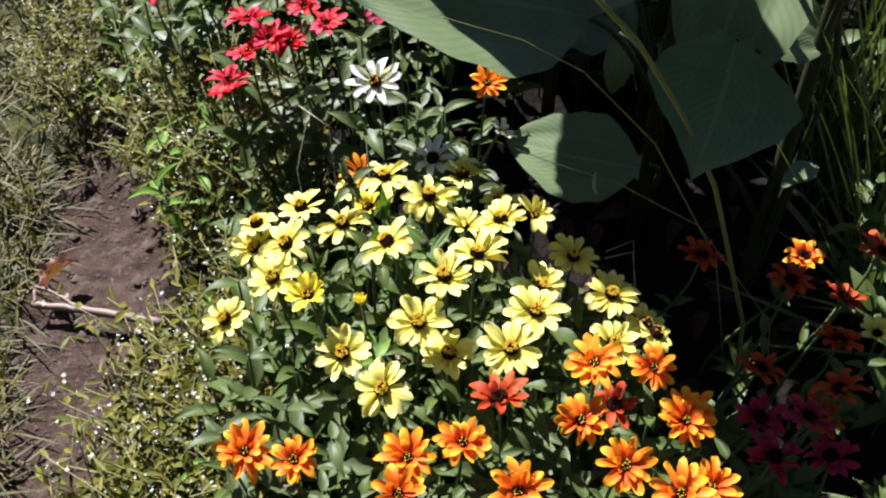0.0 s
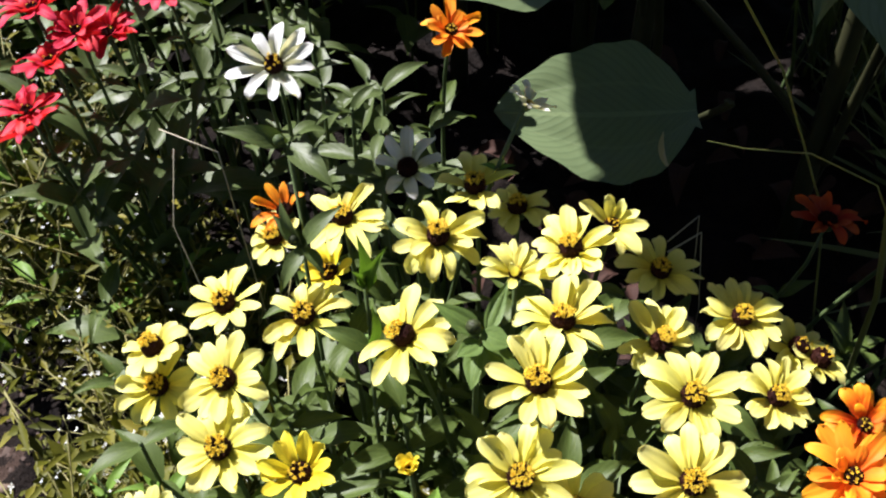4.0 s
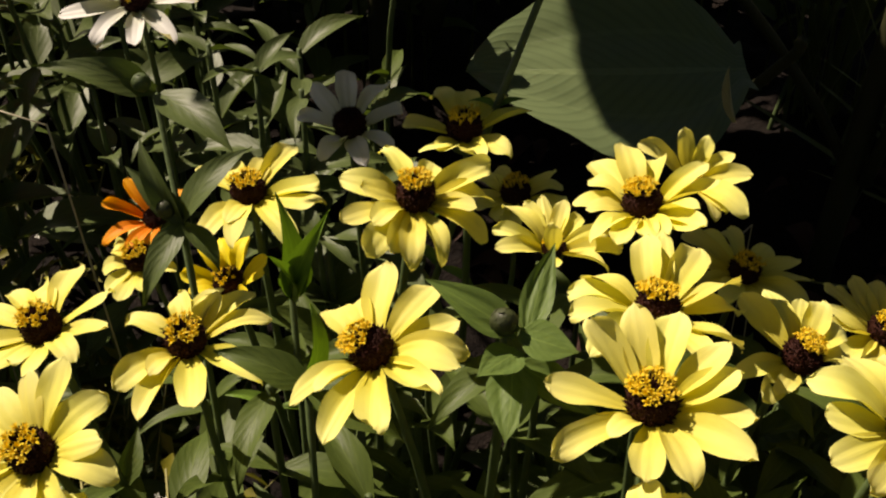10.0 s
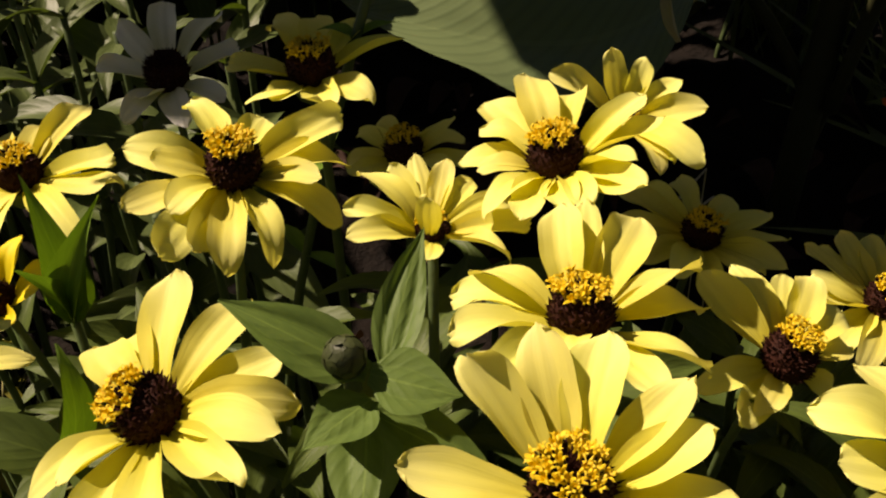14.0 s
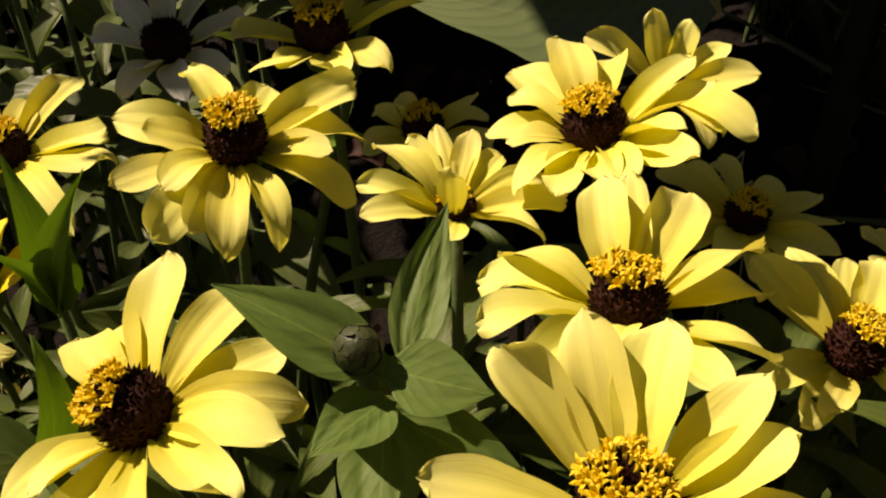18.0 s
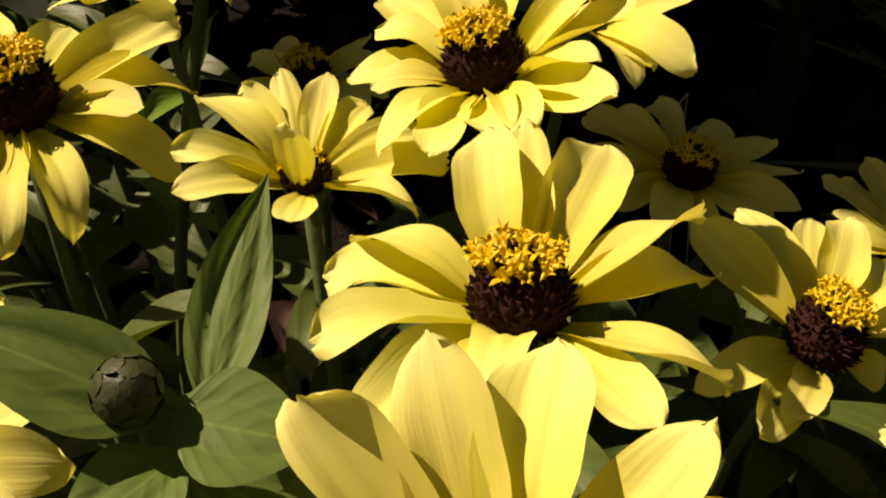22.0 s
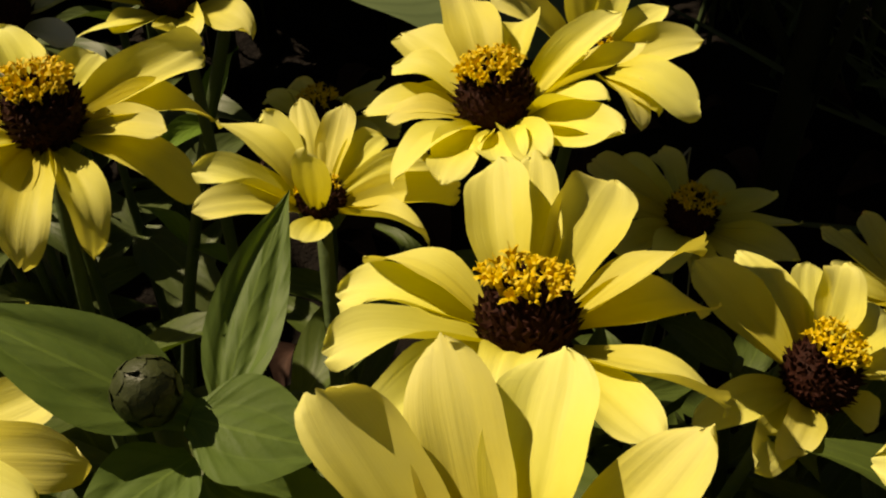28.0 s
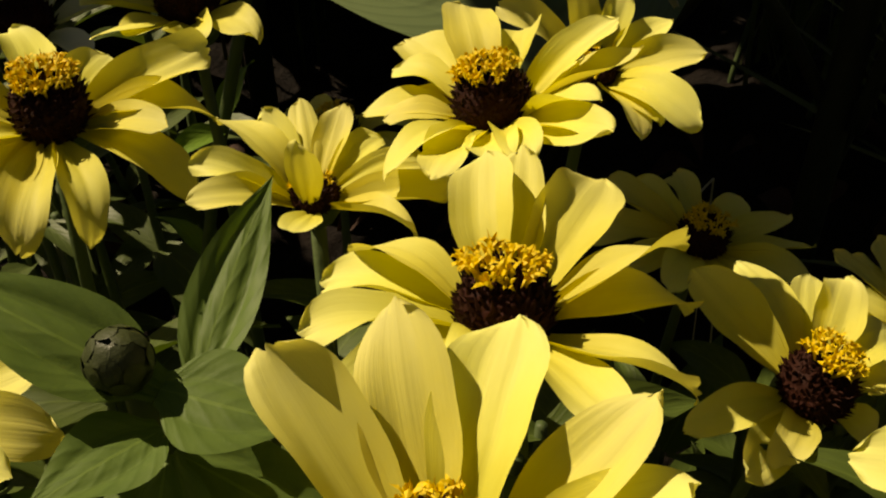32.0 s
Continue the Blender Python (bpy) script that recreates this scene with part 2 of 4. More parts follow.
def aim(base, tip, normal, width, thick=None):
    """The pose that lays a unit sheet (along x, facing z) from base to tip."""
    base, tip = Vector(base), Vector(tip)
    x = tip - base
    length = x.length
    x.normalize()
    z = Vector(normal)
    z = (z - x * z.dot(x))
    if z.length < 1e-4:
        z = x.orthogonal()
    z.normalize()
    y = z.cross(x)
    m = Matrix((x * length, y * width, z * (thick or length))).transposed().to_4x4()
    m.translation = base
    return m


# ---- petals, leaves, discs: a few shapes of each ----
def petal_shape(seed, mat):
    """A spoon-shaped petal: narrow claw, two long grooves, blunt tip with small teeth, a wavy edge."""
    r = random.Random(seed)
    arch, cup = r.uniform(0.02, 0.13), r.choice((1, 1, 1, -0.7)) * r.uniform(0.04, 0.15)
    curl, twist = r.choice((-0.16, -0.10, -0.06, -0.03, 0.0, 0.05, 0.10)) + r.uniform(-0.02, 0.02), r.uniform(-0.10, 0.10)
    side, ruffle, rate, ph = r.uniform(-0.08, 0.08), r.uniform(0.02, 0.07), r.uniform(5.0, 9.0), r.uniform(0, 6)
    peak, blunt, skew = r.uniform(0.48, 0.66), r.uniform(0.02, 0.06), r.uniform(-0.035, 0.035)
    teeth = [(r.uniform(-0.6, -0.2), r.uniform(0.0, 0.035)), (r.uniform(0.0, 0.5), r.uniform(0.0, 0.045))]
    groove = r.uniform(0.010, 0.022)

    def fn(u, v):
        v = 1 - (1 - v) ** 1.3
        w = 0.34 + 0.62 * math.sin(min(1.0, v / peak) * math.pi / 2) ** 1.1
        if v > peak:
            w = 0.14 + 0.82 * math.sqrt(max(0.0, 1 - ((v - peak) / (1 - peak)) ** 2.5))
        x = v - (blunt * abs(u) ** 2.4 + skew * u) * v ** 6
        x -= sum(d * math.exp(-((u - p) * 7) ** 2) for p, d in teeth) * v ** 11
        y = 0.5 * u * w * (1 + 0.03 * math.sin(rate * 2.1 * v + ph)) + side * math.sin(math.pi * v * 0.5) * v
        z = arch * math.sin(math.pi * v) + curl * v ** 4 + cup * (u * u - 0.3) * w * (1 - 0.7 * v ** 3) + twist * u * v * v
        z += ruffle * math.sin(rate * v + ph + 1.5 * u) * (0.3 + 0.7 * abs(u) ** 2) * v
        z -= groove * (math.exp(-((u - 0.34) * 5) ** 2) + math.exp(-((u + 0.34) * 5) ** 2)) * (1 - 0.6 * v ** 3)
        return (x, y, z)
    return grid("petal", 14, 15, fn, mat)


def leaf_shape(seed, mat, name="leaf", point=1.0, broad=0.3, nu=6, nv=10, fold=0.22, droop=0.18, ragged=0.0, groove=0.02):
    r = random.Random(seed)
    fold, droop, wav, ph, side = fold * r.uniform(0.6, 1.4), droop * r.uniform(0.3, 1.5), r.uniform(0.01, 0.035), r.uniform(0, 6), r.uniform(-0.06, 0.06)

    def fn(u, v):
        w = math.sin(math.pi * v / (2 * broad)) if v < broad else math.sin(math.pi * (0.5 + 0.5 * (v - broad) / (1 - broad)))
        w = max(w, 0.0) ** (0.7 if v < broad else 1.15 * point)
        w = max(w, 0.32 * (1 - v) ** 6, 0.012)
        w *= 1 - ragged * (0.5 + 0.5 * math.sin(23 * v + ph + (2 if u > 0 else 0)) * math.sin(9 * v + 2 * ph)) * abs(u) ** 4
        y = 0.5 * u * w + side * math.sin(math.pi * v)
        z = fold * 0.3 * abs(u) ** 1.3 * w + droop * (math.sin(math.pi * v) * 0.6) - droop * 0.2 * v * v
        z += wav * math.sin(7 * v + ph + u) * abs(u)
        z -= groove * math.exp(-((abs(u) - 0.45) * 7) ** 2) * w
        return (v, y, z)
    return grid(name, nu, nv, fn, mat)


PETALS = {m.name: [petal_shape(11 * k + 3, m) for k in range(18)] for m in (YELLOW, LEMON, ORANGE, AMBER, DIM_RUST, RED, PINK, WHITE)}
LEAVES = {m.name: [leaf_shape(5 * k + 1, m) for k in range(6)] for m in (LEAF, FRESH_LEAF, GREY_LEAF)}


def disc_shape(seed, tall):
    """A dome of dark fringed scales on a solid core; unit radius."""
    r = random.Random(seed)
    verts, faces = [], []
    prof = [(0.80, -0.12), (0.97, 0.15 * tall), (1.0, 0.45 * tall), (0.92, 0.74 * tall), (0.70, 0.93 * tall), (0.34, 1.0 * tall), (0.02, 0.98 * tall)]
    n = 16
    for rad, z in prof:
        for s in range(n):
            a = 2 * math.pi * s / n
            verts.append((rad * 0.88 * math.cos(a), rad * 0.88 * math.sin(a), z))
    for k in range(len(prof) - 1):
        for s in range(n):
            a, b = k * n + s, k * n + (s + 1) % n
            faces.append((a, b, b + n, a + n))
    core = mesh_of("disc", verts, faces, DISC, smooth=True)
    verts, faces = [], []
    count = 420
    for k in range(count):
        f = (k + 0.5) / count
        a = k * 2.39996
        s = f * (len(prof) - 1.01)
        i = int(s)
        q = s - i
        rad = prof[i][0] * (1 - q) + prof[i + 1][0] * q
        z = prof[i][1] * (1 - q) + prof[i + 1][1] * q
        out = Vector((math.cos(a) * (1 - f * 0.8), math.sin(a) * (1 - f * 0.8), 0.35 + 0.9 * f)).normalized()
        c = Vector((math.cos(a) * rad * 0.86, math.sin(a) * rad * 0.86, z))
        side = Vector((-math.sin(a), math.cos(a), 0))
        up = out.cross(side)
        h, w = r.uniform(0.06, 0.24) * (1.25 if f > 0.72 else 1.0), r.uniform(0.04, 0.095)
        o = len(verts)
        lean = Vector((r.uniform(-1, 1), r.uniform(-1, 1), r.uniform(-0.5, 1))) * 0.12
        verts += [c + side * w, c + up * w, c - side * w, c - up * w, c + out * h + lean]
        faces += [(o, o + 1, o + 4), (o + 1, o + 2, o + 4), (o + 2, o + 3, o + 4), (o + 3, o, o + 4)]
    return core, mesh_of("scales", verts, faces, DISC, smooth=False)


def floret_shape(seed):
    """A slender tube that opens into a star of five narrow bent-back lobes round a short column; unit height."""
    r = random.Random(seed)
    verts, faces = [], []
    for z, rad in ((-0.7, 0.10), (0.3, 0.13), (0.72, 0.24)):
        for s in range(5):
            a = 2 * math.pi * (s + 0.5) / 5
            verts.append((rad * math.cos(a), rad * math.sin(a), z))
    for k in range(2):
        for s in range(5):
            a, b = k * 5 + s, k * 5 + (s + 1) % 5
            faces.append((a, b, b + 5, a + 5))
    for s in range(5):
        a0 = 2 * math.pi * (s + 1) / 5
        reach, rise = r.uniform(0.45, 0.8), r.uniform(0.6, 1.15)
        c, n = math.cos(a0), math.sin(a0)
        o, w = len(verts), r.uniform(0.11, 0.18)
        mid = 0.55 * reach
        verts += [(mid * c - w * n, mid * n + w * c, 0.92), (mid * c + w * n, mid * n - w * c, 0.92), (mid * c, mid * n, 1.04), (reach * c, reach * n, rise)]
        p, q = 10 + s, 10 + (s + 1) % 5
        faces += [(q, p, o + 1, o), (p, o + 2, o + 1), (q, o, o + 2), (p, q, o + 2), (o, o + 1, o + 3), (o + 1, o + 2, o + 3), (o + 2, o, o + 3)]
    o = len(verts)
    top = r.uniform(1.0, 1.45)
    verts += [(0.09, 0, 0.55), (-0.05, 0.08, 0.55), (-0.05, -0.08, 0.55), (r.uniform(-0.1, 0.1), r.uniform(-0.1, 0.1), top)]
    faces += [(o, o + 1, o + 3), (o + 1, o + 2, o + 3), (o + 2, o, o + 3)]
    return mesh_of("floret", verts, faces, FLORET, smooth=False)


DISCS = {t: [disc_shape(k + 40, t) for k in range(3)] for t in (0.75, 1.15)}
FLORETS = [floret_shape(k) for k in range(7)]


def cup_shape():
    """The green scaly cup under a flower head; unit radius."""
    verts, faces = [], []
    n = 12
    prof = [(0.22, -1.35), (0.75, -1.0), (1.0, -0.5), (0.92, 0.0)]
    for k, (rad, z) in enumerate(prof):
        for s in range(n):
            a = 2 * math.pi * s / n
            wob = 1.06 if (s + k) % 2 else 0.97
            verts.append((rad * wob * math.cos(a), rad * wob * math.sin(a), z))
    for k in range(len(prof) - 1):
        for s in range(n):
            a, b = k * n + s, k * n + (s + 1) % n
            faces.append((a, b, b + n, a + n))
    return mesh_of("calyx", verts, faces, STEM)


CUP = cup_shape()


def tilt_frame(tilt, az):
    """Axes of a flower head that leans by tilt degrees towards az; x as near to world x as may be."""
    n = Vector((math.sin(radians(tilt)) * math.cos(radians(az)), math.sin(radians(tilt)) * math.sin(radians(az)), math.cos(radians(tilt))))
    x = (Vector((1, 0, 0)) - n * n.x).normalized()
    return Matrix((x, n.cross(x), n)).transposed()


def stem_with_leaves(ob, top, down, base, r, leafmat, pairs, size, radius=0.0014, first=0.03):
    top, base = Vector(top), Vector(base)
    h = (top - base).length
    line = arc((top, top + down * h * 0.35, base + Vector((0, 0, h * 0.4)), base), 9)
    v, f = tube_data([p - base for p in line], [radius * (1 + 0.09 * k) for k in range(10)], 6)
    part("stem", mesh_of("stem", v, f, STEM), ob, Matrix.Translation(base))
    turn = r.uniform(0, 6.28)
    for k in range(pairs):
        s = min(0.95, (first + 0.043 * k) / h)
        i = min(8, int(s * 9))
        p = line[i].lerp(line[i + 1], s * 9 - i)
        turn += math.pi / 2 + r.uniform(-0.35, 0.35)
        for side in (0, math.pi):
            ln = size * r.uniform(0.75, 1.2) * (0.72 if k == 0 else 1.0)
            el = r.uniform(-0.25, 0.6)
            a = turn + side + r.uniform(-0.2, 0.2)
            d = Vector((math.cos(a) * math.cos(el), math.sin(a) * math.cos(el), math.sin(el)))
            up = Vector((r.uniform(-0.35, 0.35), r.uniform(-0.35, 0.35), 1))
            part("leaf", r.choice(LEAVES[leafmat.name]), ob, aim(p, p + d * ln, up, ln * r.uniform(0.29, 0.40)))


COUNT = [0]


def zinnia(mat, c, lean, petals, label, group, disc=0.0073, tall=1.15, width=0.0098, crown=24, cap=(0, 0), base=None, leafmat=None, pairs=1, leafsize=0.042, cup=True):
    """A flower on its stem. petals: (turn, rise, reach in mm) each; cap shifts the yellow ring of florets on the disc."""
    COUNT[0] += 1
    r = random.Random(COUNT[0] * 17 + 5)
    c = Vector(c)
    rot = tilt_frame(*lean)
    if base is None:
        base = (c.x * 0.8 + r.uniform(-0.03, 0.03), c.y * 0.9 + 0.1 * 0.75 + r.uniform(-0.02, 0.05), 0.0)
    ob = thing("zinnia", base, label, "flower", group)
    head = Matrix.Translation(c) @ rot.to_4x4()
    for az, el, reach in petals:
        a, e = radians(az), radians(el)
        d = rot @ Vector((math.cos(a) * math.cos(e), math.sin(a) * math.cos(e), math.sin(e)))
        tip = c + d * reach * 0.001
        root = c + rot @ Vector((math.cos(a), math.sin(a), 0.08)) * disc * 0.72
        up = rot @ Vector((-math.cos(a) * math.sin(e) + r.uniform(-0.32, 0.32), -math.sin(a) * math.sin(e) + r.uniform(-0.32, 0.32), math.cos(e)))
        part("petal", r.choice(PETALS[mat.name]), ob, aim(root, tip, up, width * r.uniform(0.86, 1.14) * (0.55 + 0.45 * reach / 31)))
    dm = head @ Matrix.Rotation(r.uniform(0, 6), 4, "Z") @ Matrix.Diagonal((disc, disc, disc, 1))
    core, scales = r.choice(DISCS[tall])
    dob = part("disc", core, ob, dm, "dark brown scaly disc")
    tagged(part("scale_layer", scales, dob, dm), kind="stuff")
    for k in range(crown):
        f = 0.12 + 0.54 * math.sqrt((k + 0.5) / crown)
        a = k * 2.39996 + r.uniform(-0.2, 0.2)
        x, y = f * math.cos(a) + cap[0], f * math.sin(a) + cap[1]
        rad = min(1.02, math.hypot(x, y))
        z = tall * (1.06 - 0.36 * rad ** 2.6) + r.uniform(-0.05, 0.07)
        d = Vector((x * 0.9 + r.uniform(-0.35, 0.35), y * 0.9 + r.uniform(-0.35, 0.35), 0.9)).normalized()
        q = d.to_track_quat("Z", "Y").to_matrix().to_4x4() @ Matrix.Rotation(r.uniform(0, 6), 4, "Z")
        s = disc * r.uniform(0.24, 0.38)
        part("floret", r.choice(FLORETS), dob, head @ Matrix.Translation((x * disc, y * disc, z * disc)) @ q @ Matrix.Diagonal((s * 1.05, s * 1.05, s, 1)))
    if cup:
        part("calyx", CUP, ob, head @ Matrix.Diagonal((disc * 0.85, disc * 0.85, disc * 0.8, 1)))
    down = -(rot @ Vector((0, 0, 1)))
    stem_with_leaves(ob, c + down * disc, (down + Vector((0, 0, -0.6))).normalized(), base, r, leafmat or LEAF, pairs, leafsize, first=0.075 if pairs == 1 else 0.045)
    return ob


def ring_of_petals(r, count, reach, rise=8, rough=9):
    """Petals spread evenly, with a natural unevenness."""
    start = r.uniform(0, 360)
    return [(start + 360 * k / count + r.uniform(-rough, rough), rise + r.uniform(-9, 9), reach * r.uniform(0.84, 1.1)) for k in range(count)]


def leaf_at(ob, mat, base, tip, up, width, seed=0, label=""):
    return part("leaf", LEAVES[mat.name][seed % 6], ob, aim(base, tip, up, width), label)

# ---- ground ----
def spaced(lo, hi, step, far):
    """Even steps in the near stretch, growing ones out to the horizon."""
    mid = [lo + step * k for k in range(int((hi - lo) / step) + 1)]
    out, d = [], step
    p, q = lo, hi
    left, right = [], []
    while p > -far:
        d *= 1.45
        p -= d
        left.append(p)
    d = step
    q = mid[-1]
    while q < far:
        d *= 1.45
        q += d
        right.append(q)
    return left[::-1] + mid + right


def path_middle(y):
    """The bare strip between the lawn and the bed."""
    return -0.44 - 0.06 * math.sin((y - 0.75) * 2.2)


def ground_height(x, y):
    near = math.exp(-max(0.0, abs(x) - 1.2) - max(0.0, abs(y - 1) - 1.4))
    h = 0.018 * noise.noise(Vector((x * 5, y * 5, 0))) + 0.010 * noise.noise(Vector((x * 17, y * 17, 3))) + 0.006 * noise.noise(Vector((x * 45, y * 45, 5)))
    h += 0.007 * noise.noise(Vector((x * 27, y * 22, 11))) - 0.012 * max(0.0, noise.noise(Vector((x * 34, y * 38, 17))) - 0.3)
    h += 0.03 * max(0.0, min(1.0, (x - path_middle(y) - 0.12) / 0.2))
    return h * near - 0.004


GX, GY = spaced(-0.9, 0.6, 0.0085, 350), spaced(0.3, 1.6, 0.0085, 350)
gverts = [(x, y, ground_height(x, y)) for y in GY for x in GX]
w = len(GX)
gfaces = [(j * w + i, j * w + i + 1, (j + 1) * w + i + 1, (j + 1) * w + i) for j in range(len(GY) - 1) for i in range(w - 1)]


def ground_material():
    n = Nodes("soil_and_turf")
    geo = n.tree.nodes.new("ShaderNodeNewGeometry")
    pos = geo.outputs["Position"]
    sep = n.add("SeparateXYZ")
    n.link(pos, sep.inputs[0])
    coarse, fine, grit = n.noise(pos, 6, 5), n.noise(pos, 45, 6, 0.7), n.noise(pos, 260, 4, 0.7)
    soil = n.ramp(fine, [(0.3, (0.022, 0.013, 0.009)), (0.52, (0.058, 0.037, 0.026)), (0.75, (0.105, 0.072, 0.053))])
    soil = n.mix(n.math("MULTIPLY", coarse, 0.45), soil, (0.05, 0.034, 0.026))
    # dark bed soil, its colour lowered further for the shade of the plants
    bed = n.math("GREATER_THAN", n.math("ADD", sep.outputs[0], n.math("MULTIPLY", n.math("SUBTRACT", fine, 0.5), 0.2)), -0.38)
    shaded_mulch = n.ramp(fine, [(0.35, (0.004, 0.0028, 0.002)), (0.7, (0.012, 0.0078, 0.0054))])
    soil = n.mix(bed, soil, shaded_mulch)
    turf = n.ramp(n.noise(pos, 30, 5), [(0.3, (0.018, 0.019, 0.006)), (0.7, (0.06, 0.064, 0.018))])
    edge = n.math("ADD", sep.outputs[0], n.math("MULTIPLY", n.math("SUBTRACT", coarse, 0.5), 0.25))
    lawn = n.math("LESS_THAN", edge, -0.58)
    far = n.math("MAXIMUM", n.math("GREATER_THAN", sep.outputs[1], 2.3), n.math("LESS_THAN", sep.outputs[1], 0.1))
    far = n.math("MAXIMUM", far, n.math("GREATER_THAN", edge, 1.1))
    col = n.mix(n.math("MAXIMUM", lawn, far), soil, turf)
    hgt = n.math("ADD", fine, n.math("MULTIPLY", grit, 0.35))
    return n.finish(col, 0.85, hgt, 1.0, 0.010, 0, spec=0.12)


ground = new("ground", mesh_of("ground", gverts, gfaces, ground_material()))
tagged(ground, "dark crumbly garden soil running out into worn lawn", "ground", kind="structure")


def joined(name, pieces_v, pieces_f, mat):
    me = bpy.data.meshes.new(name)
    me.from_pydata(pieces_v, [], pieces_f)
    me.materials.append(mat)
    me.polygons.foreach_set("use_smooth", [True] * len(me.polygons))
    return me


def blade(verts, faces, p, d, length, width, bend):
    """A bent tapering blade of three pieces."""
    side = Vector((-d.y, d.x, 0))
    side = side.normalized() * width if side.length > 1e-5 else Vector((width, 0, 0))
    o = len(verts)
    for k, wd in ((0, 1.0), (0.4, 0.9), (0.75, 0.6)):
        q = p + d * length * k + Vector((d.x, d.y, -0.9)) * bend * length * k * k
        verts.append(tuple(q + side * wd))
        verts.append(tuple(q - side * wd))
    verts.append(tuple(p + d * length + Vector((d.x, d.y, -0.9)) * bend * length))
    faces += [(o, o + 1, o + 3, o + 2), (o + 2, o + 3, o + 5, o + 4), (o + 4, o + 5, o + 6)]


# lawn
gv, gf = [], []
lr = random.Random(3)
for _ in range(11000):
    y = lr.uniform(0.35, 2.3)
    x = path_middle(y) - 0.10 - abs(lr.gauss(0, 0.20)) if y < 1.24 else lr.uniform(-1.4, -0.42 - 0.25 * max(0, y - 1.3))
    if x < -1.5 or (noise.noise(Vector((x * 7, y * 7, 9))) < -0.22 and lr.random() < 0.8):
        continue
    a, el = lr.uniform(0, 6.283), lr.uniform(0.25, 1.35)
    d = Vector((math.cos(a) * math.cos(el), math.sin(a) * math.cos(el), math.sin(el)))
    blade(gv, gf, Vector((x, y, ground_height(x, y) - 0.002)), d, lr.uniform(0.03, 0.10), lr.uniform(0.0009, 0.0021), lr.uniform(0.1, 0.8))
lawn = new("lawn_grass", joined("lawn_grass", gv, gf, BLADES))
tagged(lawn, "short uneven lawn grass with dry blades beside the bare path", "grass", kind="stuff")

# crumbs of soil on the bare strip
cv, cf = [], []
for _ in range(1300):
    y = lr.uniform(0.5, 1.35)
    x = path_middle(y) + lr.gauss(0, 0.09)
    s = lr.uniform(0.0012, 0.0045) * (2.4 if lr.random() < 0.07 else 1)
    o = len(cv)
    z = ground_height(x, y)
    for dx, dy, dz in ((1, 0, 0), (-0.3, 0.9, 0), (-0.8, -0.6, 0.1), (0.2, -1, 0.2), (0.1, 0.1, 0.9)):
        cv.append((x + s * dx * lr.uniform(0.7, 1.3), y + s * dy * lr.uniform(0.7, 1.3), z + s * dz * lr.uniform(0.6, 1.1)))
    cf += [(o, o + 1, o + 4), (o + 1, o + 2, o + 4), (o + 2, o + 3, o + 4), (o + 3, o, o + 4)]
crumbs = new("soil_crumbs", joined("soil_crumbs", cv, cf, plain_material("soil_crumb", (0.03, 0.019, 0.014), (0.085, 0.058, 0.043), 150, 0.9)))
tagged(crumbs, "small crumbs of dark soil on the bare strip", "soil", kind="stuff")


# ---- stick and fallen leaf on the bare strip ----
def rod(name, pts, r0, r1, mat, base, label, category, knots=0.0):
    ob = thing(name, base, label, category)
    n = len(pts)
    v, f = tube_data([Vector(p) - Vector(base) for p in pts], [r0 + (r1 - r0) * k / (n - 1) + knots * (0.5 - (k * 7 % 5) / 5) for k in range(n)], 8)
    part("stem", mesh_of(name, v, f, mat), ob)
    return ob


stick = thing("stick", (-0.46, 0.965, 0.0), "pale forked dry stick lying on the bare soil", "stick")
for name, pts, r0, r1 in (("shaft", [(-0.557, 0.972, 0.020), (-0.51, 0.966, 0.021), (-0.465, 0.957, 0.022), (-0.42, 0.948, 0.022), (-0.375, 0.938, 0.021)], 0.0046, 0.0066),
                          ("side_twig", [(-0.492, 0.962, 0.024), (-0.515, 0.978, 0.027), (-0.538, 0.990, 0.029), (-0.556, 0.996, 0.030)], 0.0032, 0.0018), ("stub", [(-0.552, 0.972, 0.022), (-0.556, 0.990, 0.028)], 0.003, 0.0022)):
    line = [Vector((p[0] + 0.008, p[1] - 0.008, p[2])) - Vector((-0.46, 0.965, 0.0)) for p in pts]
    dense = [line[k].lerp(line[k + 1], s / 4) + Vector((0, 0.0008 * math.sin(2 * s + 3 * k), 0.0006 * math.sin(3 * s + k))) for k in range(len(line) - 1) for s in range(4)] + [line[-1]]
    v, f = tube_data(dense, [r0 + (r1 - r0) * k / len(dense) + 0.0005 * math.sin(k * 2.3) for k in range(len(dense))], 8)
    part(name, mesh_of(name, v, f, BARK), stick)
dead = thing("fallen_leaf", (-0.54, 1.03, 0.01), "curled reddish brown dead leaf on the soil", "leaf")
lr = random.Random(77)
curl = leaf_shape(77, DEAD_LEAF, "dead_leaf", 0.55, 0.45, 8, 14, fold=0.9, droop=0.35, ragged=0.45)
for v in curl.vertices:
    v.co += Vector((lr.gauss(0, 0.018), lr.gauss(0, 0.02), 0.16 * math.sin(9 * v.co.x + 5 * v.co.y) * abs(v.co.y) + lr.gauss(0, 0.03)))
part("blade", curl, dead, aim((-0.540, 0.985, 0.018), (-0.503, 1.034, 0.034), (-0.6, -0.3, 0.8), 0.034))

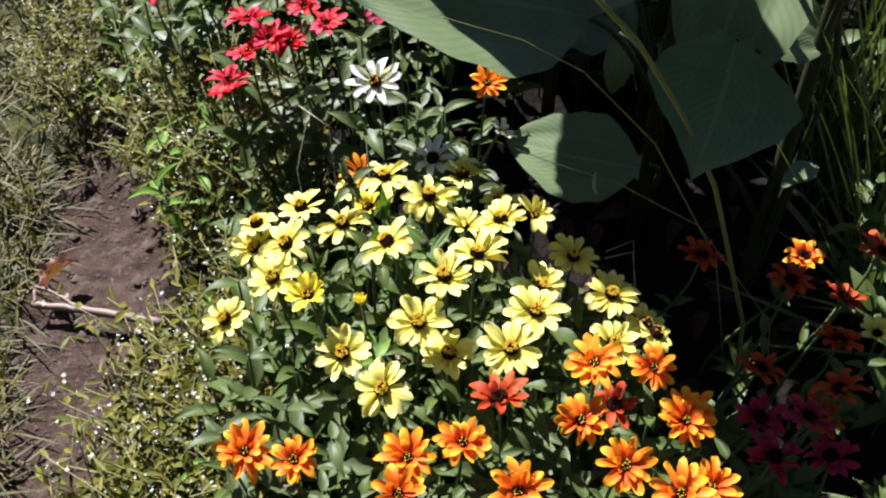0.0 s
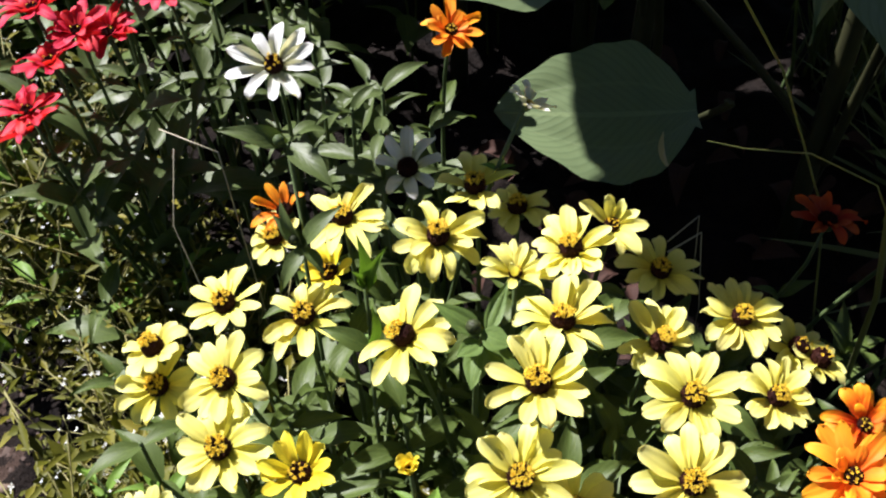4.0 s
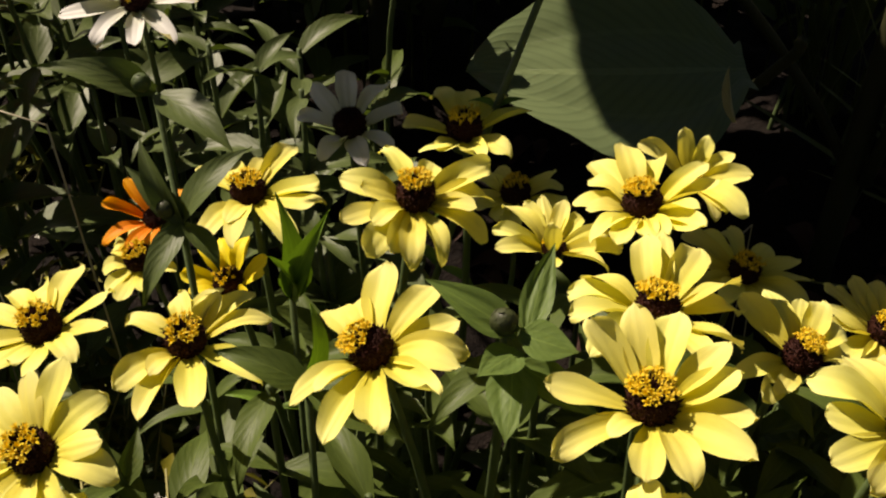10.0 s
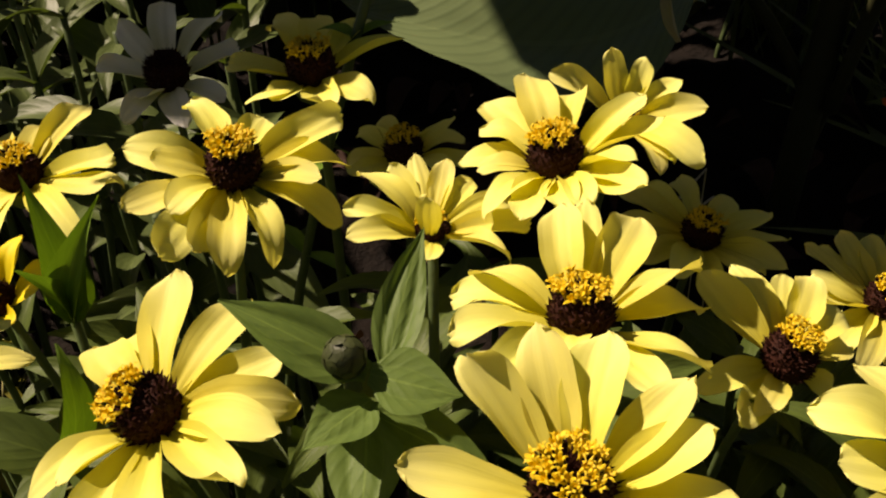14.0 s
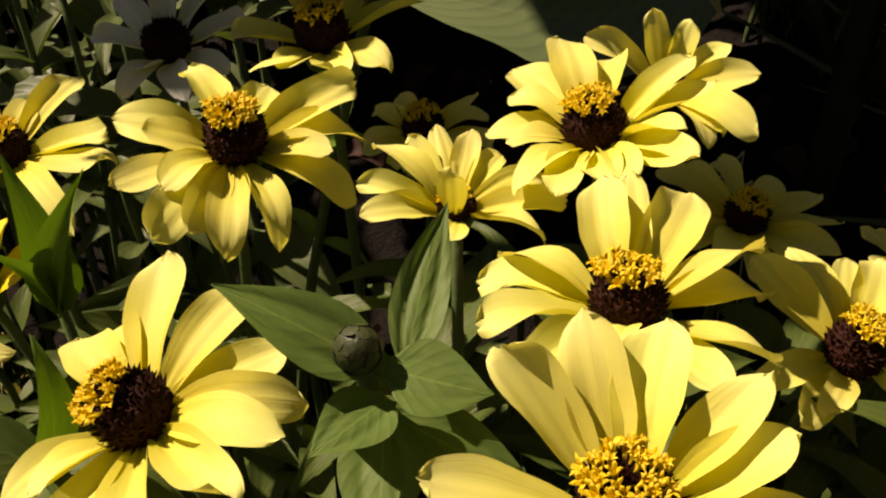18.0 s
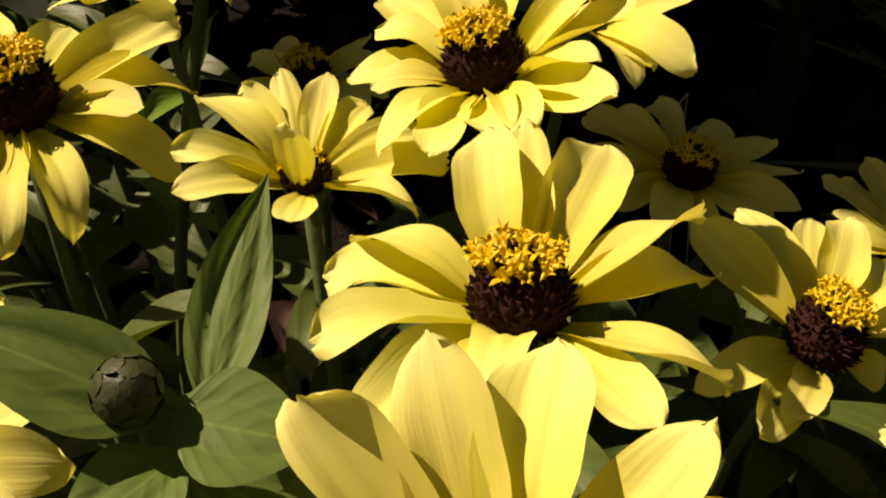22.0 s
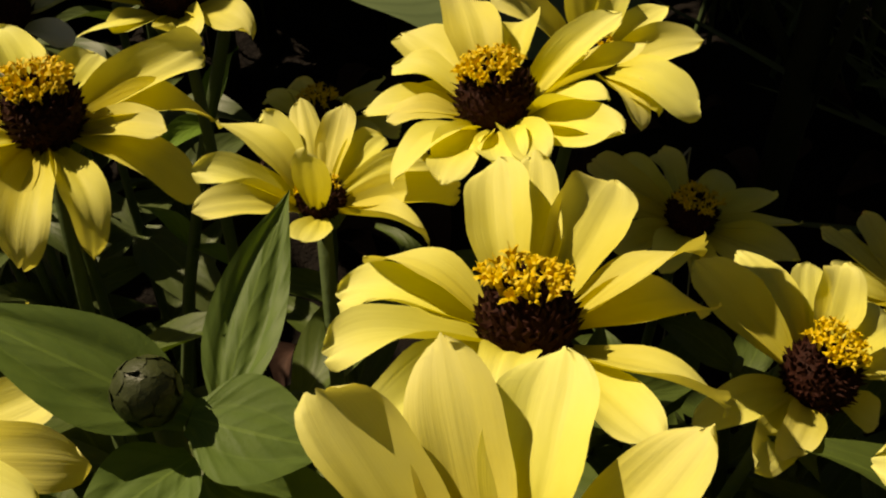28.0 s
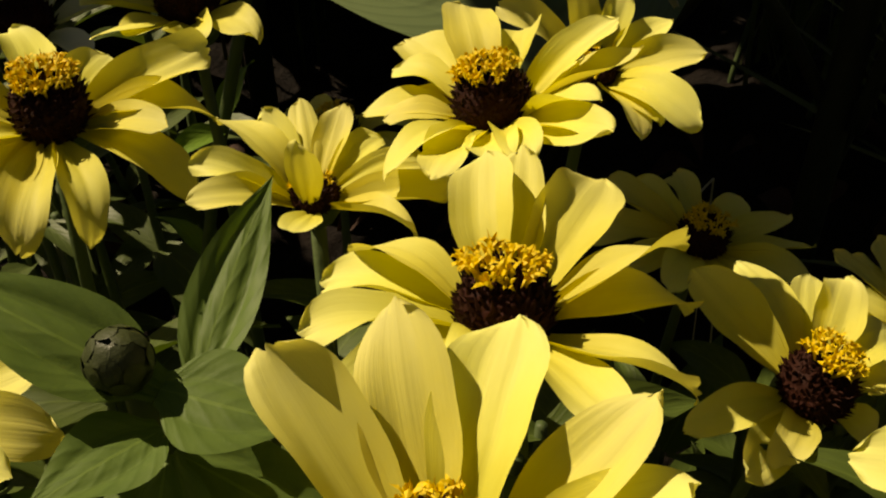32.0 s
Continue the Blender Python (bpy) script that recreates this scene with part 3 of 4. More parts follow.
# ---- edging plants: fine stems, narrow leaves, tiny white flowers and leaf-tip glints ----
def edging_template(seed):
    r = random.Random(seed)
    sv, sf, lv, lf, fv, ff = [], [], [], [], [], []
    for _ in range(46):
        a, el = r.uniform(0, 6.283), r.uniform(0.85, 1.5)
        d = Vector((math.cos(a) * math.cos(el), math.sin(a) * math.cos(el), math.sin(el)))
        p0 = Vector((r.gauss(0, 0.03), r.gauss(0, 0.03), 0))
        h = r.uniform(0.07, 0.17)
        mid = p0 + d * h * 0.55 + Vector((r.gauss(0, 0.01), r.gauss(0, 0.01), 0.01))
        top = p0 + d * h + Vector((r.gauss(0, 0.02), r.gauss(0, 0.02), r.uniform(-0.02, 0.02)))
        v, f = tube_data([p0, mid, top], [0.0009, 0.0008, 0.0005], 3)
        o = len(sv)
        sv += [tuple(q) for q in v]
        sf += [tuple(i + o for i in q) for q in f]
        for k in range(11):
            s = r.uniform(0.25, 1.0)
            q = p0.lerp(mid, s * 2) if s < 0.5 else mid.lerp(top, s * 2 - 1)
            b = r.uniform(0, 6.283)
            e = r.uniform(-0.3, 0.9)
            dd = Vector((math.cos(b) * math.cos(e), math.sin(b) * math.cos(e), math.sin(e)))
            ln, wd = r.uniform(0.009, 0.022), r.uniform(0.0018, 0.0036)
            side = dd.cross(Vector((r.uniform(-0.5, 0.5), r.uniform(-0.5, 0.5), 1))).normalized() * wd
            o = len(lv)
            m = q + dd * ln * 0.5 + Vector((0, 0, 0.001))
            lv += [tuple(q), tuple(m + side), tuple(q + dd * ln - Vector((0, 0, ln * 0.15))), tuple(m - side)]
            lf += [(o, o + 1, o + 2), (o, o + 2, o + 3)]
        # white four-lobed bits: small flowers, and glints of leaf tips given as white shapes
        for k in range(r.choice((0, 0, 1, 2, 3))):
            q = top + Vector((r.gauss(0, 0.007), r.gauss(0, 0.007), r.gauss(0.003, 0.005)))
            nn = Vector((r.gauss(0, 0.5), r.gauss(0, 0.5), 1)).normalized()
            x = nn.orthogonal().normalized()
            y = nn.cross(x)
            s = r.uniform(0.0008, 0.0015)
            for ang in (0, 1.57, 3.14, 4.71):
                u, vv = x * math.cos(ang) + y * math.sin(ang), y * math.cos(ang) - x * math.sin(ang)
                o = len(fv)
                fv += [tuple(q), tuple(q + u * s + vv * s * 0.5), tuple(q + u * s * 1.5 + nn * s * 0.3), tuple(q + u * s - vv * s * 0.5)]
                ff.append((o, o + 1, o + 2, o + 3))
    return joined("stems", sv, sf, TWIG), joined("foliage", lv, lf, WEED), joined("blossoms_and_glints", fv, ff, WEED_FLOWER_GLINT)


def along(y, table):
    for (y0, a0), (y1, a1) in zip(table, table[1:]):
        if y <= y1:
            return a0 + (a1 - a0) * (y - y0) / (y1 - y0)
    return table[-1][1]


EDGE_L = [(0.3, -0.33), (0.55, -0.305), (0.72, -0.28), (0.84, -0.225), (0.99, -0.21), (1.05, -0.265), (1.15, -0.345), (1.3, -0.52), (1.7, -0.78), (2.2, -0.95)]
EDGE_R = [(0.3, -0.19), (0.55, -0.21), (0.7, -0.205), (0.84, -0.195), (1.02, -0.175), (1.15, -0.25), (1.3, -0.33), (1.7, -0.45), (2.2, -0.5)]
TEMPLATES = [edging_template(k) for k in range(6)]
er = random.Random(12)
for k in range(102):
    y = 0.38 + 1.5 * ((k * 0.618) % 1.0) if k < 72 else 0.40 + 0.44 * ((k * 0.618) % 1.0)
    x = er.uniform(along(y, EDGE_L), along(y, EDGE_R))
    if y < 0.62 and x > -0.24:
        continue
    e = thing("edging_plant", (x, y, ground_height(x, y)), "low edging plant with narrow green leaves, tiny white flowers and leaf-tip glints", "plant", "edging plants along the bed")
    s = er.uniform(0.75, 1.25) * (0.85 if x < -0.33 or 0.82 < y < 1.06 else 1.12)
    pw = Matrix.Translation((x, y, ground_height(x, y))) @ Matrix.Rotation(er.uniform(0, 6.28), 4, "Z") @ Matrix.Diagonal((s, s, s * er.uniform(0.8, 1.2), 1))
    t3 = er.choice(TEMPLATES)
    for name, me in zip(("stem_tuft", "foliage", "blossom_spray"), t3):
        tagged(part(name, me, e, pw), kind="stuff")


# broader-leaved weeds among the edging plants
wr = random.Random(61)
TALL_WEEDS = [(-0.345, 1.20, 1.7), (-0.32, 1.10, 1.5), (-0.30, 1.18, 1.6), (-0.275, 1.07, 1.6), (-0.33, 1.04, 1.4), (-0.36, 1.12, 1.5)]
spots = []
for k in range(26):
    y = 0.5 + 1.0 * ((k * 0.618) % 1.0)
    spots.append((wr.uniform(along(y, EDGE_L) + 0.01, along(y, EDGE_R)), y, 1.0))
for x, y, big in spots + TALL_WEEDS:
    z = ground_height(x, y)
    ob = thing("weed", (x, y, z), "upright weed with narrow yellow-green leaves", "plant", "weeds among the edging plants")
    h = wr.uniform(0.12, 0.22) * (1 + 0.25 * (big - 1))
    lean = Vector((wr.uniform(-0.05, 0.05), wr.uniform(-0.05, 0.05), h))
    v, f = tube_data([Vector((0, 0, 0)), lean * 0.5 + Vector((0.006, 0, 0)), lean], [0.0013, 0.0011, 0.0008], 5)
    part("stem", mesh_of("stem", v, f, STEM), ob)
    for q in range(wr.choice((7, 9, 11))):
        s = 0.3 + 0.7 * q / 10
        p = Vector((x, y, z)) + lean * min(1.0, s)
        a, el = q * 2.4 + wr.uniform(-0.4, 0.4), wr.uniform(-0.2, 0.8)
        d = Vector((math.cos(a) * math.cos(el), math.sin(a) * math.cos(el), math.sin(el)))
        ln = wr.uniform(0.022, 0.042) * big
        part("leaf", wr.choice(LEAVES[FRESH_LEAF.name]), ob, aim(p, p + d * ln, (wr.uniform(-0.3, 0.3), wr.uniform(-0.3, 0.3), 1), ln * wr.uniform(0.2, 0.3)))

# ---- leafy zinnia shoots that fill the bed ----
def shoot(base, height, mat, size, r, pairs, tipleaf=True):
    top = Vector((base[0] + r.gauss(0, 0.02), base[1] + r.gauss(0, 0.02), height))
    ob = thing("zinnia_shoot", base, "leafy zinnia shoot with paired pointed leaves", "plant", "zinnia shoots in the bed")
    stem_with_leaves(ob, top, Vector((0, 0, -1)), base, r, mat, pairs, size, 0.0014, 0.004)
    return ob


sr = random.Random(21)
# (x range, y range, height range, leaf material, leaf length, how many)
BEDS = [(-0.20, 0.17, 0.50, 0.80, 0.19, 0.29, LEAF, 0.045, 60, 4), (-0.07, 0.06, 0.86, 1.03, 0.28, 0.355, GREY_LEAF, 0.046, 9, 3), (-0.12, 0.06, 0.96, 1.16, 0.27, 0.36, GREY_LEAF, 0.05, 9, 3), (-0.32, -0.04, 1.09, 1.32, 0.30, 0.36, GREY_LEAF, 0.055, 13, 2), (-0.42, -0.17, 1.10, 1.36, 0.31, 0.38, GREY_LEAF, 0.055, 6, 2), (-0.25, -0.10, 0.88, 1.06, 0.13, 0.21, LEAF, 0.056, 18, 3),
        (-0.16, 0.26, 0.36, 0.56, 0.22, 0.31, LEAF, 0.043, 34, 4), (0.22, 0.48, 0.42, 0.80, 0.10, 0.16, LEAF, 0.044, 6, 2), (-0.22, 0.12, 0.46, 0.60, 0.27, 0.34, GREY_LEAF, 0.045, 22, 3),
        (-0.26, -0.15, 1.02, 1.08, 0.25, 0.31, GREY_LEAF, 0.078, 7, 2)]
for x0, x1, y0, y1, h0, h1, mat, size, count, pairs in BEDS:
    for k in range(count):
        x, y = sr.uniform(x0, x1), sr.uniform(y0, y1)
        shoot((x, y, ground_height(x, y) - 0.005), sr.uniform(h0, h1), mat, size, sr, pairs)


def undergrowth(name, label, patches, mat, seed):
    """Countless low leaves on short stems, in one sheet of foliage."""
    r = random.Random(seed)
    forms = []
    for k in range(4):
        me = leaf_shape(500 + k, mat, "low_leaf", nu=2, nv=5)
        forms.append(([v.co.copy() for v in me.vertices], [tuple(p.vertices) for p in me.polygons]))
    uv = [(i / 2, j / 5) for j in range(6) for i in range(3)]
    verts, faces, uvs = [], [], []
    for x0, x1, y0, y1, h0, h1, size, count in patches:
        for _ in range(count):
            x, y = r.uniform(x0, x1), r.uniform(y0, y1)
            foot, h = Vector((x, y, ground_height(x, y) - 0.004)), r.uniform(h0, h1)
            top = foot + Vector((r.gauss(0, 0.015), r.gauss(0, 0.015), h))
            v, f = tube_data([foot, foot.lerp(top, 0.5) + Vector((0.004, 0, 0)), top], [0.0017, 0.0014, 0.001], 4)
            o = len(verts)
            verts += [tuple(q) for q in v]
            uvs += [(0.3, 0.2)] * len(v)
            faces += [tuple(i + o for i in q) for q in f]
            for k in range(9):
                p = foot.lerp(top, min(1.0, 0.3 + 0.09 * k))
                a, el, ln = k * 2.4 + r.uniform(-0.4, 0.4), r.uniform(-0.2, 0.7), size * r.uniform(0.7, 1.2)
                d = Vector((math.cos(a) * math.cos(el), math.sin(a) * math.cos(el), math.sin(el)))
                pose_of = aim(p, p + d * ln, (r.uniform(-0.35, 0.35), r.uniform(-0.35, 0.35), 1), ln * r.uniform(0.3, 0.42))
                co, fc = r.choice(forms)
                o = len(verts)
                verts += [tuple(pose_of @ c) for c in co]
                uvs += uv
                faces += [tuple(i + o for i in q) for q in fc]
    ob = new(name, mesh_of(name, verts, faces, mat, uvs))
    return tagged(ob, label, "foliage", kind="stuff")


undergrowth("low_foliage", "low green leaves covering the soil between the zinnias", [(-0.18, 0.2, 0.46, 0.88, 0.08, 0.17, 0.055, 70), (0.5, 0.85, 0.8, 1.4, 0.12, 0.28, 0.05, 30), (0.2, 0.55, 0.42, 0.84, 0.04, 0.09, 0.05, 16)], LEAF, 71)
undergrowth("back_foliage", "leafy green growth at the back of the bed", [(-0.5, 0.15, 1.30, 1.85, 0.2, 0.32, 0.06, 44), (0.1, 0.9, 1.35, 2.1, 0.2, 0.4, 0.07, 120), (-0.48, -0.08, 1.40, 1.92, 0.08, 0.20, 0.055, 120)], LEAF, 72)

# ---- the yellow zinnias in the middle of the bed ----
PALE = "pale yellow zinnia with a dark brown disc and golden florets"
MOUND = "pale yellow zinnias"
zinnia(YELLOW, (0.031, 0.6945, 0.3965), (10, 45), [(73, 32, 28.5), (57, 22, 30.5), (36, 16, 35.6), (-3, 22, 28.8), (-8, 5, 29.8), (-64, 12, 29.2), (-88, 3, 28.2), (-132, 26, 22.4), (-154, 10, 34.3), (167, 12, 26.9), (130, 3, 28.3), (120, 11, 26.5), (-136, 21, 19.5)], PALE, MOUND, cap=(0, 0.15), crown=38, pairs=0)
zinnia(YELLOW, (0.0014, 0.651, 0.4139), (5, 150), [(71, 30, 28.8), (46, 26, 28.2), (7, 16, 27.6), (-10, 12, 25.1), (-36, -1, 26.0), (-65, 7, 29.9), (-99, 8, 26.9), (-124, 9, 27.2), (-177, 2, 28.3), (147, 12, 28.1), (104, 30, 28.2), (-158, 23, 17.3)], PALE, MOUND, cap=(0, 0), crown=38, pairs=0)
zinnia(YELLOW, (0.0547, 0.7423, 0.394), (10, 120), [(97, 15, 30.7), (73, 22, 32.5), (47, 12, 30.9), (-6, 30, 26.8), (-19, 10, 27.8), (-66, 12, 24.2), (-74, 7, 28.2), (-103, 15, 24.8), (-117, 13, 24.8), (-139, 9, 26.3), (-160, 10, 25.2), (140, 7, 24.3), (130, 6, 20.1), (-149, 11, 19.4), (-107, 11, 19.4), (-55, 21, 21.6), (-8, 18, 18.7), (57, 11, 18.3), (116, 22, 21.8), (158, 13, 18.9)], PALE, MOUND, cap=(0, 0.1), crown=38, pairs=0)
zinnia(YELLOW, (0.0894, 0.7645, 0.381), (25, 255), [(81, 31, 20.0), (45, 30, 17.7), (131, 30, 23.7), (8, 30, 18.7), (-27, 30, 22.3), (-64, 26, 25.8), (-95, 30, 22.3), (-77, 22, 19.9)], PALE, MOUND, disc=0.005, tall=0.75, width=0.0092, crown=9)
zinnia(YELLOW, (0.021, 0.741, 0.3885), (0, 0), [(117, 26, 23), (98, 22, 20), (76, 18, 22), (54, 14, 20), (34, 8, 21), (4, 4, 23), (150, 26, 21), (176, 20, 21), (-60, 18, 22), (-130, 66, 17), (-30, 8, 23), (-119, 23, 17.8)], PALE, MOUND, disc=0.0045, tall=0.75, width=0.0078, crown=10, pairs=0)
zinnia(YELLOW, (-0.014, 0.7774, 0.3929), (15, 285), [(93, 2, 25.9), (51, -2, 22.1), (8, 10, 31.0), (-11, 3, 29.3), (-44, -1, 28.6), (-90, 5, 27.9), (-113, 8, 28.9), (-129, 7, 27.9), (-144, 3, 29.2), (-174, 0, 27.9), (147, 9, 26.6), (-159, 16, 20.5), (-34, 21, 21.9), (163, 12, 20.1)], PALE, MOUND, cap=(0.0, 0.3), crown=38, pairs=0)
zinnia(YELLOW, (-0.051, 0.7134, 0.3936), (20, 165), [(80, 3, 31.3), (60, 5, 32.5), (24, 4, 29.5), (-4, -10, 26.5), (-24, -10, 27.6), (-46, 3, 27.2), (-72, 6, 31.5), (-107, 6, 32.2), (-138, 6, 31.5), (-179, 8, 28.4), (102, 6, 29.0), (-165, 19, 21.0)], PALE, MOUND, cap=(-0.3, 0.3), crown=38, pairs=0)
zinnia(YELLOW, (0.0925, 0.6937, 0.3535), (20, 285), [(83, 8, 27.7), (59, 8, 23.8), (40, 9, 26.9), (14, 7, 24.6), (-9, 5, 19.9), (-58, 5, 13.6), (-156, 9, 24.0), (175, 6, 26.0), (110, 8, 29.8), (-147, 20, 20.9)], PALE, MOUND, cap=(0.35, 0.3), crown=38)
zinnia(YELLOW, (0.0197, 0.8114, 0.389), (5, 120), [(89, 13, 31.1), (64, 11, 30.0), (35, 10, 29.1), (6, 8, 28.8), (-75, 10, 25.9), (-101, 11, 25.8), (-153, 13, 24.1), (146, 7, 23.9), (-141, 17, 19.5)], PALE, MOUND, pairs=0)
zinnia(WHITE, (-0.0104, 0.8593, 0.368), (5, 225), [(74, 16, 35.2), (39, 11, 30.9), (2, 7, 23.9), (-61, 12, 24.1), (-98, 12, 25.8), (-140, 13, 23.6), (142, 7, 23.0), (102, 11, 30.4), (-130, 19, 19.0)], "white zinnia with a dark brown disc, in leaf shade", "white zinnias", crown=0, pairs=0)
zinnia(YELLOW, (-0.0601, 0.8294, 0.3699), (5, 150), [(119, 6, 29.1), (96, 3, 25.0), (40, 10, 32.2), (-25, 9, 27.8), (-44, 6, 31.8), (-77, 2, 35.0), (-115, 9, 29.3), (-142, 8, 29.5), (-123, 20, 21.6), (59, 14, 20.8)], PALE, MOUND)
zinnia(YELLOW, (-0.1403, 0.7842, 0.3707), (10, 165), [(107, 9, 26.2), (85, 8, 25.5), (54, 10, 28.5), (8, 7, 25.3), (-34, 7, 25.1), (-69, 13, 23.2), (-105, 11, 23.6), (-153, 8, 24.2), (174, 7, 24.8), (132, 9, 26.4), (-134, 12, 17.1), (74, 13, 17.7)], PALE, MOUND)
zinnia(YELLOW, (-0.0985, 0.7639, 0.3678), (5, 225), [(85, 5, 23.5), (55, 6, 25.9), (27, 9, 29.0), (1, 7, 28.4), (-51, 6, 30.0), (-96, 5, 30.6), (-133, 6, 31.4), (-162, 9, 26.9), (131, 7, 24.7), (-145, 22, 18.1), (47, 13, 21.0)], PALE, MOUND)
# (x, y, z, petal reach in mm, lean, towards, petals)
YELLOW_MORE = [
    (0.133, 0.773, 0.312, 31, 10, 300, 10), (-0.021, 0.614, 0.397, 31, 18, 270, 11), (0.058, 0.589, 0.392, 33, 18, 260, 11), (0.167, 0.724, 0.309, 33, 12, 300, 14),
    (0.163, 0.667, 0.303, 29, 18, 300, 12), (0.2, 0.705, 0.287, 25, 25, 330, 10), (-0.148, 0.727, 0.378, 30, 22, 200, 10), (-0.19, 0.774, 0.325, 30, 25, 230, 10), (-0.159, 0.693, 0.367, 31, 15, 240, 10),
    (0.060, 0.845, 0.322, 26, 10, 90, 9), (0.083, 0.639, 0.382, 32, 12, 270, 10), (-0.101, 0.889, 0.302, 24, 20, 200, 8), (-0.053, 0.574, 0.355, 31, 25, 260, 11), (-0.089, 0.612, 0.356, 30, 22, 250, 10),
]
YELLOW_MORE += [(0.005, 0.605, 0.365, 28, 12, 280, 11), (-0.212, 0.695, 0.306, 28, 30, 220, 10), (-0.187, 0.786, 0.345, 24, 20, 140, 8), (0.21, 0.693, 0.285, 22, 25, 0, 9)]
FRESH_MORE = [(-0.121, 0.655, 0.386, 23, 15, 220, 12), (-0.076, 0.806, 0.351, 18, 15, 200, 10)]
ORANGES = [(0.126, 0.564, 0.404), (0.196, 0.629, 0.315), (0.113, 0.525, 0.378), (0.197, 0.519, 0.387), (-0.128, 0.522, 0.324), (-0.172, 0.534, 0.32), (-0.029, 0.501, 0.36), (0.017, 0.527, 0.342), (0.145, 0.482, 0.378), (0.057, 0.453, 0.387), (-0.036, 0.467, 0.36), (0.185, 0.456, 0.378), (0.215, 0.472, 0.36), (0.048, 0.955, 0.395)]
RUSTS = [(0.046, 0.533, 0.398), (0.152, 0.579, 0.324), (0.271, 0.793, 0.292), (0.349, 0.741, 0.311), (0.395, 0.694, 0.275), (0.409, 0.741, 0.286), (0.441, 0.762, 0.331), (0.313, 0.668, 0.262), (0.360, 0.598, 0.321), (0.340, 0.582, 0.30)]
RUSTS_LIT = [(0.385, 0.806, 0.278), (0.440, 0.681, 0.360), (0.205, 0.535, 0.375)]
PINKS = [(0.315, 0.553, 0.342), (0.278, 0.513, 0.342), (0.329, 0.519, 0.333), (0.283, 0.572, 0.315), (-0.063, 1.097, 0.387), (0.623, 1.23, 0.27), (0.637, 1.128, 0.27)]
REDS = [(-0.343, 1.279, 0.378), (-0.285, 1.233, 0.387), (-0.197, 1.252, 0.378), (-0.232, 1.1, 0.378), (-0.204, 1.075, 0.369), (-0.227, 1.057, 0.36), (-0.184, 1.092, 0.351), (-0.167, 1.127, 0.378), (-0.135, 1.079, 0.387), (-0.105, 1.202, 0.36), (-0.25, 1.03, 0.342), (-0.258, 1.052, 0.306), (-0.367, 1.191, 0.36)]
WHITES = [(-0.059, 1.105, 0.396, 27, 15, 200, 9), (-0.028, 1.095, 0.387, 15, 10, 300, 9), (-0.074, 0.971, 0.383, 33, 24, 250, 10), (0.055, 0.822, 0.437, 17, 25, 60, 10)]

yr = random.Random(31)
for x, y, z, reach, tilt, az, count in YELLOW_MORE:
    zinnia(YELLOW, (x, y, z), (tilt, az), ring_of_petals(yr, count + 2, reach * 0.89), PALE, MOUND, crown=28 if z > 0.30 else 6, width=0.0108)
for x, y, z, reach, tilt, az, count in FRESH_MORE:
    zinnia(LEMON, (x, y, z), (tilt, az), ring_of_petals(yr, count, reach, 28), "freshly opened bright yellow zinnia among pale ones", "fresh yellow zinnias", disc=0.0062, tall=0.75, width=0.0088, crown=10, leafmat=FRESH_LEAF)
zinnia(YELLOW, (0.396, 0.638, 0.352), (15, 200), ring_of_petals(yr, 9, 20, 42), "half-open pale yellow zinnia among rust ones", MOUND, disc=0.005, tall=0.75, crown=0, leafmat=LEAF, pairs=2)
zinnia(LEMON, (-0.071, 0.63, 0.404), (10, 250), [(40 * k + 7, 62 + 6 * (k % 3), 12) for k in range(9)] + [(90 * k, 80, 11) for k in range(4)], "small closed bright yellow zinnia bud just opening", "fresh yellow zinnias", disc=0.0028, tall=0.75, width=0.0085, crown=0, leafmat=FRESH_LEAF, pairs=2, leafsize=0.03)
for x, y, z in ORANGES:
    zinnia(AMBER if y > 0.9 or z > 0.4 else ORANGE, (x, y, z), (yr.uniform(8, 26), yr.uniform(230, 310)), ring_of_petals(yr, yr.choice((11, 12, 13)), yr.uniform(23, 28) * (1 if z > 0.31 else 0.72), 12, 10) + ring_of_petals(yr, yr.choice((5, 6, 8)), yr.uniform(15, 19), 36, 20), "bright orange zinnia with yellow-tipped petals", "orange zinnias", disc=0.0048, tall=0.75, crown=8, width=0.0094)
zinnia(AMBER, (-0.090, 0.903, 0.312), (12, 200), [(150, 26, 25), (188, 12, 26), (222, 6, 24), (110, 38, 24), (70, 34, 21), (258, 8, 20), (20, 25, 18)], "small ragged orange zinnia with narrow curled petals", "orange zinnias", disc=0.006, tall=0.75, width=0.0072, crown=0)
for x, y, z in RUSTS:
    zinnia(DIM_RUST, (x, y, z), (yr.uniform(5, 22), yr.uniform(0, 360)), ring_of_petals(yr, 9, yr.uniform(24, 29), 12, 14) + ring_of_petals(yr, 5, 17, 32, 18), "rust-orange zinnia with petals dimmed for the shade of the canna", "rust zinnias", tall=0.75, crown=0)
for x, y, z in PINKS:
    zinnia(PINK, (x, y, z), (yr.uniform(5, 22), yr.uniform(0, 360)), ring_of_petals(yr, 9, yr.uniform(24, 29), 12, 14) + ring_of_petals(yr, 5, 17, 32, 18), "deep pink zinnia in the shade", "pink zinnias", tall=0.75, crown=0)
for x, y, z in REDS:
    zinnia(RED, (x, y, z), (yr.uniform(5, 28), yr.uniform(0, 360)), ring_of_petals(yr, yr.choice((9, 10, 11)), yr.uniform(24, 30), 12, 14) + ring_of_petals(yr, 8, yr.uniform(14, 18), 32, 16), "crimson red zinnia at the back of the bed", "red zinnias", disc=0.0052, tall=0.75, crown=2, width=0.0098, leafmat=GREY_LEAF, pairs=2)
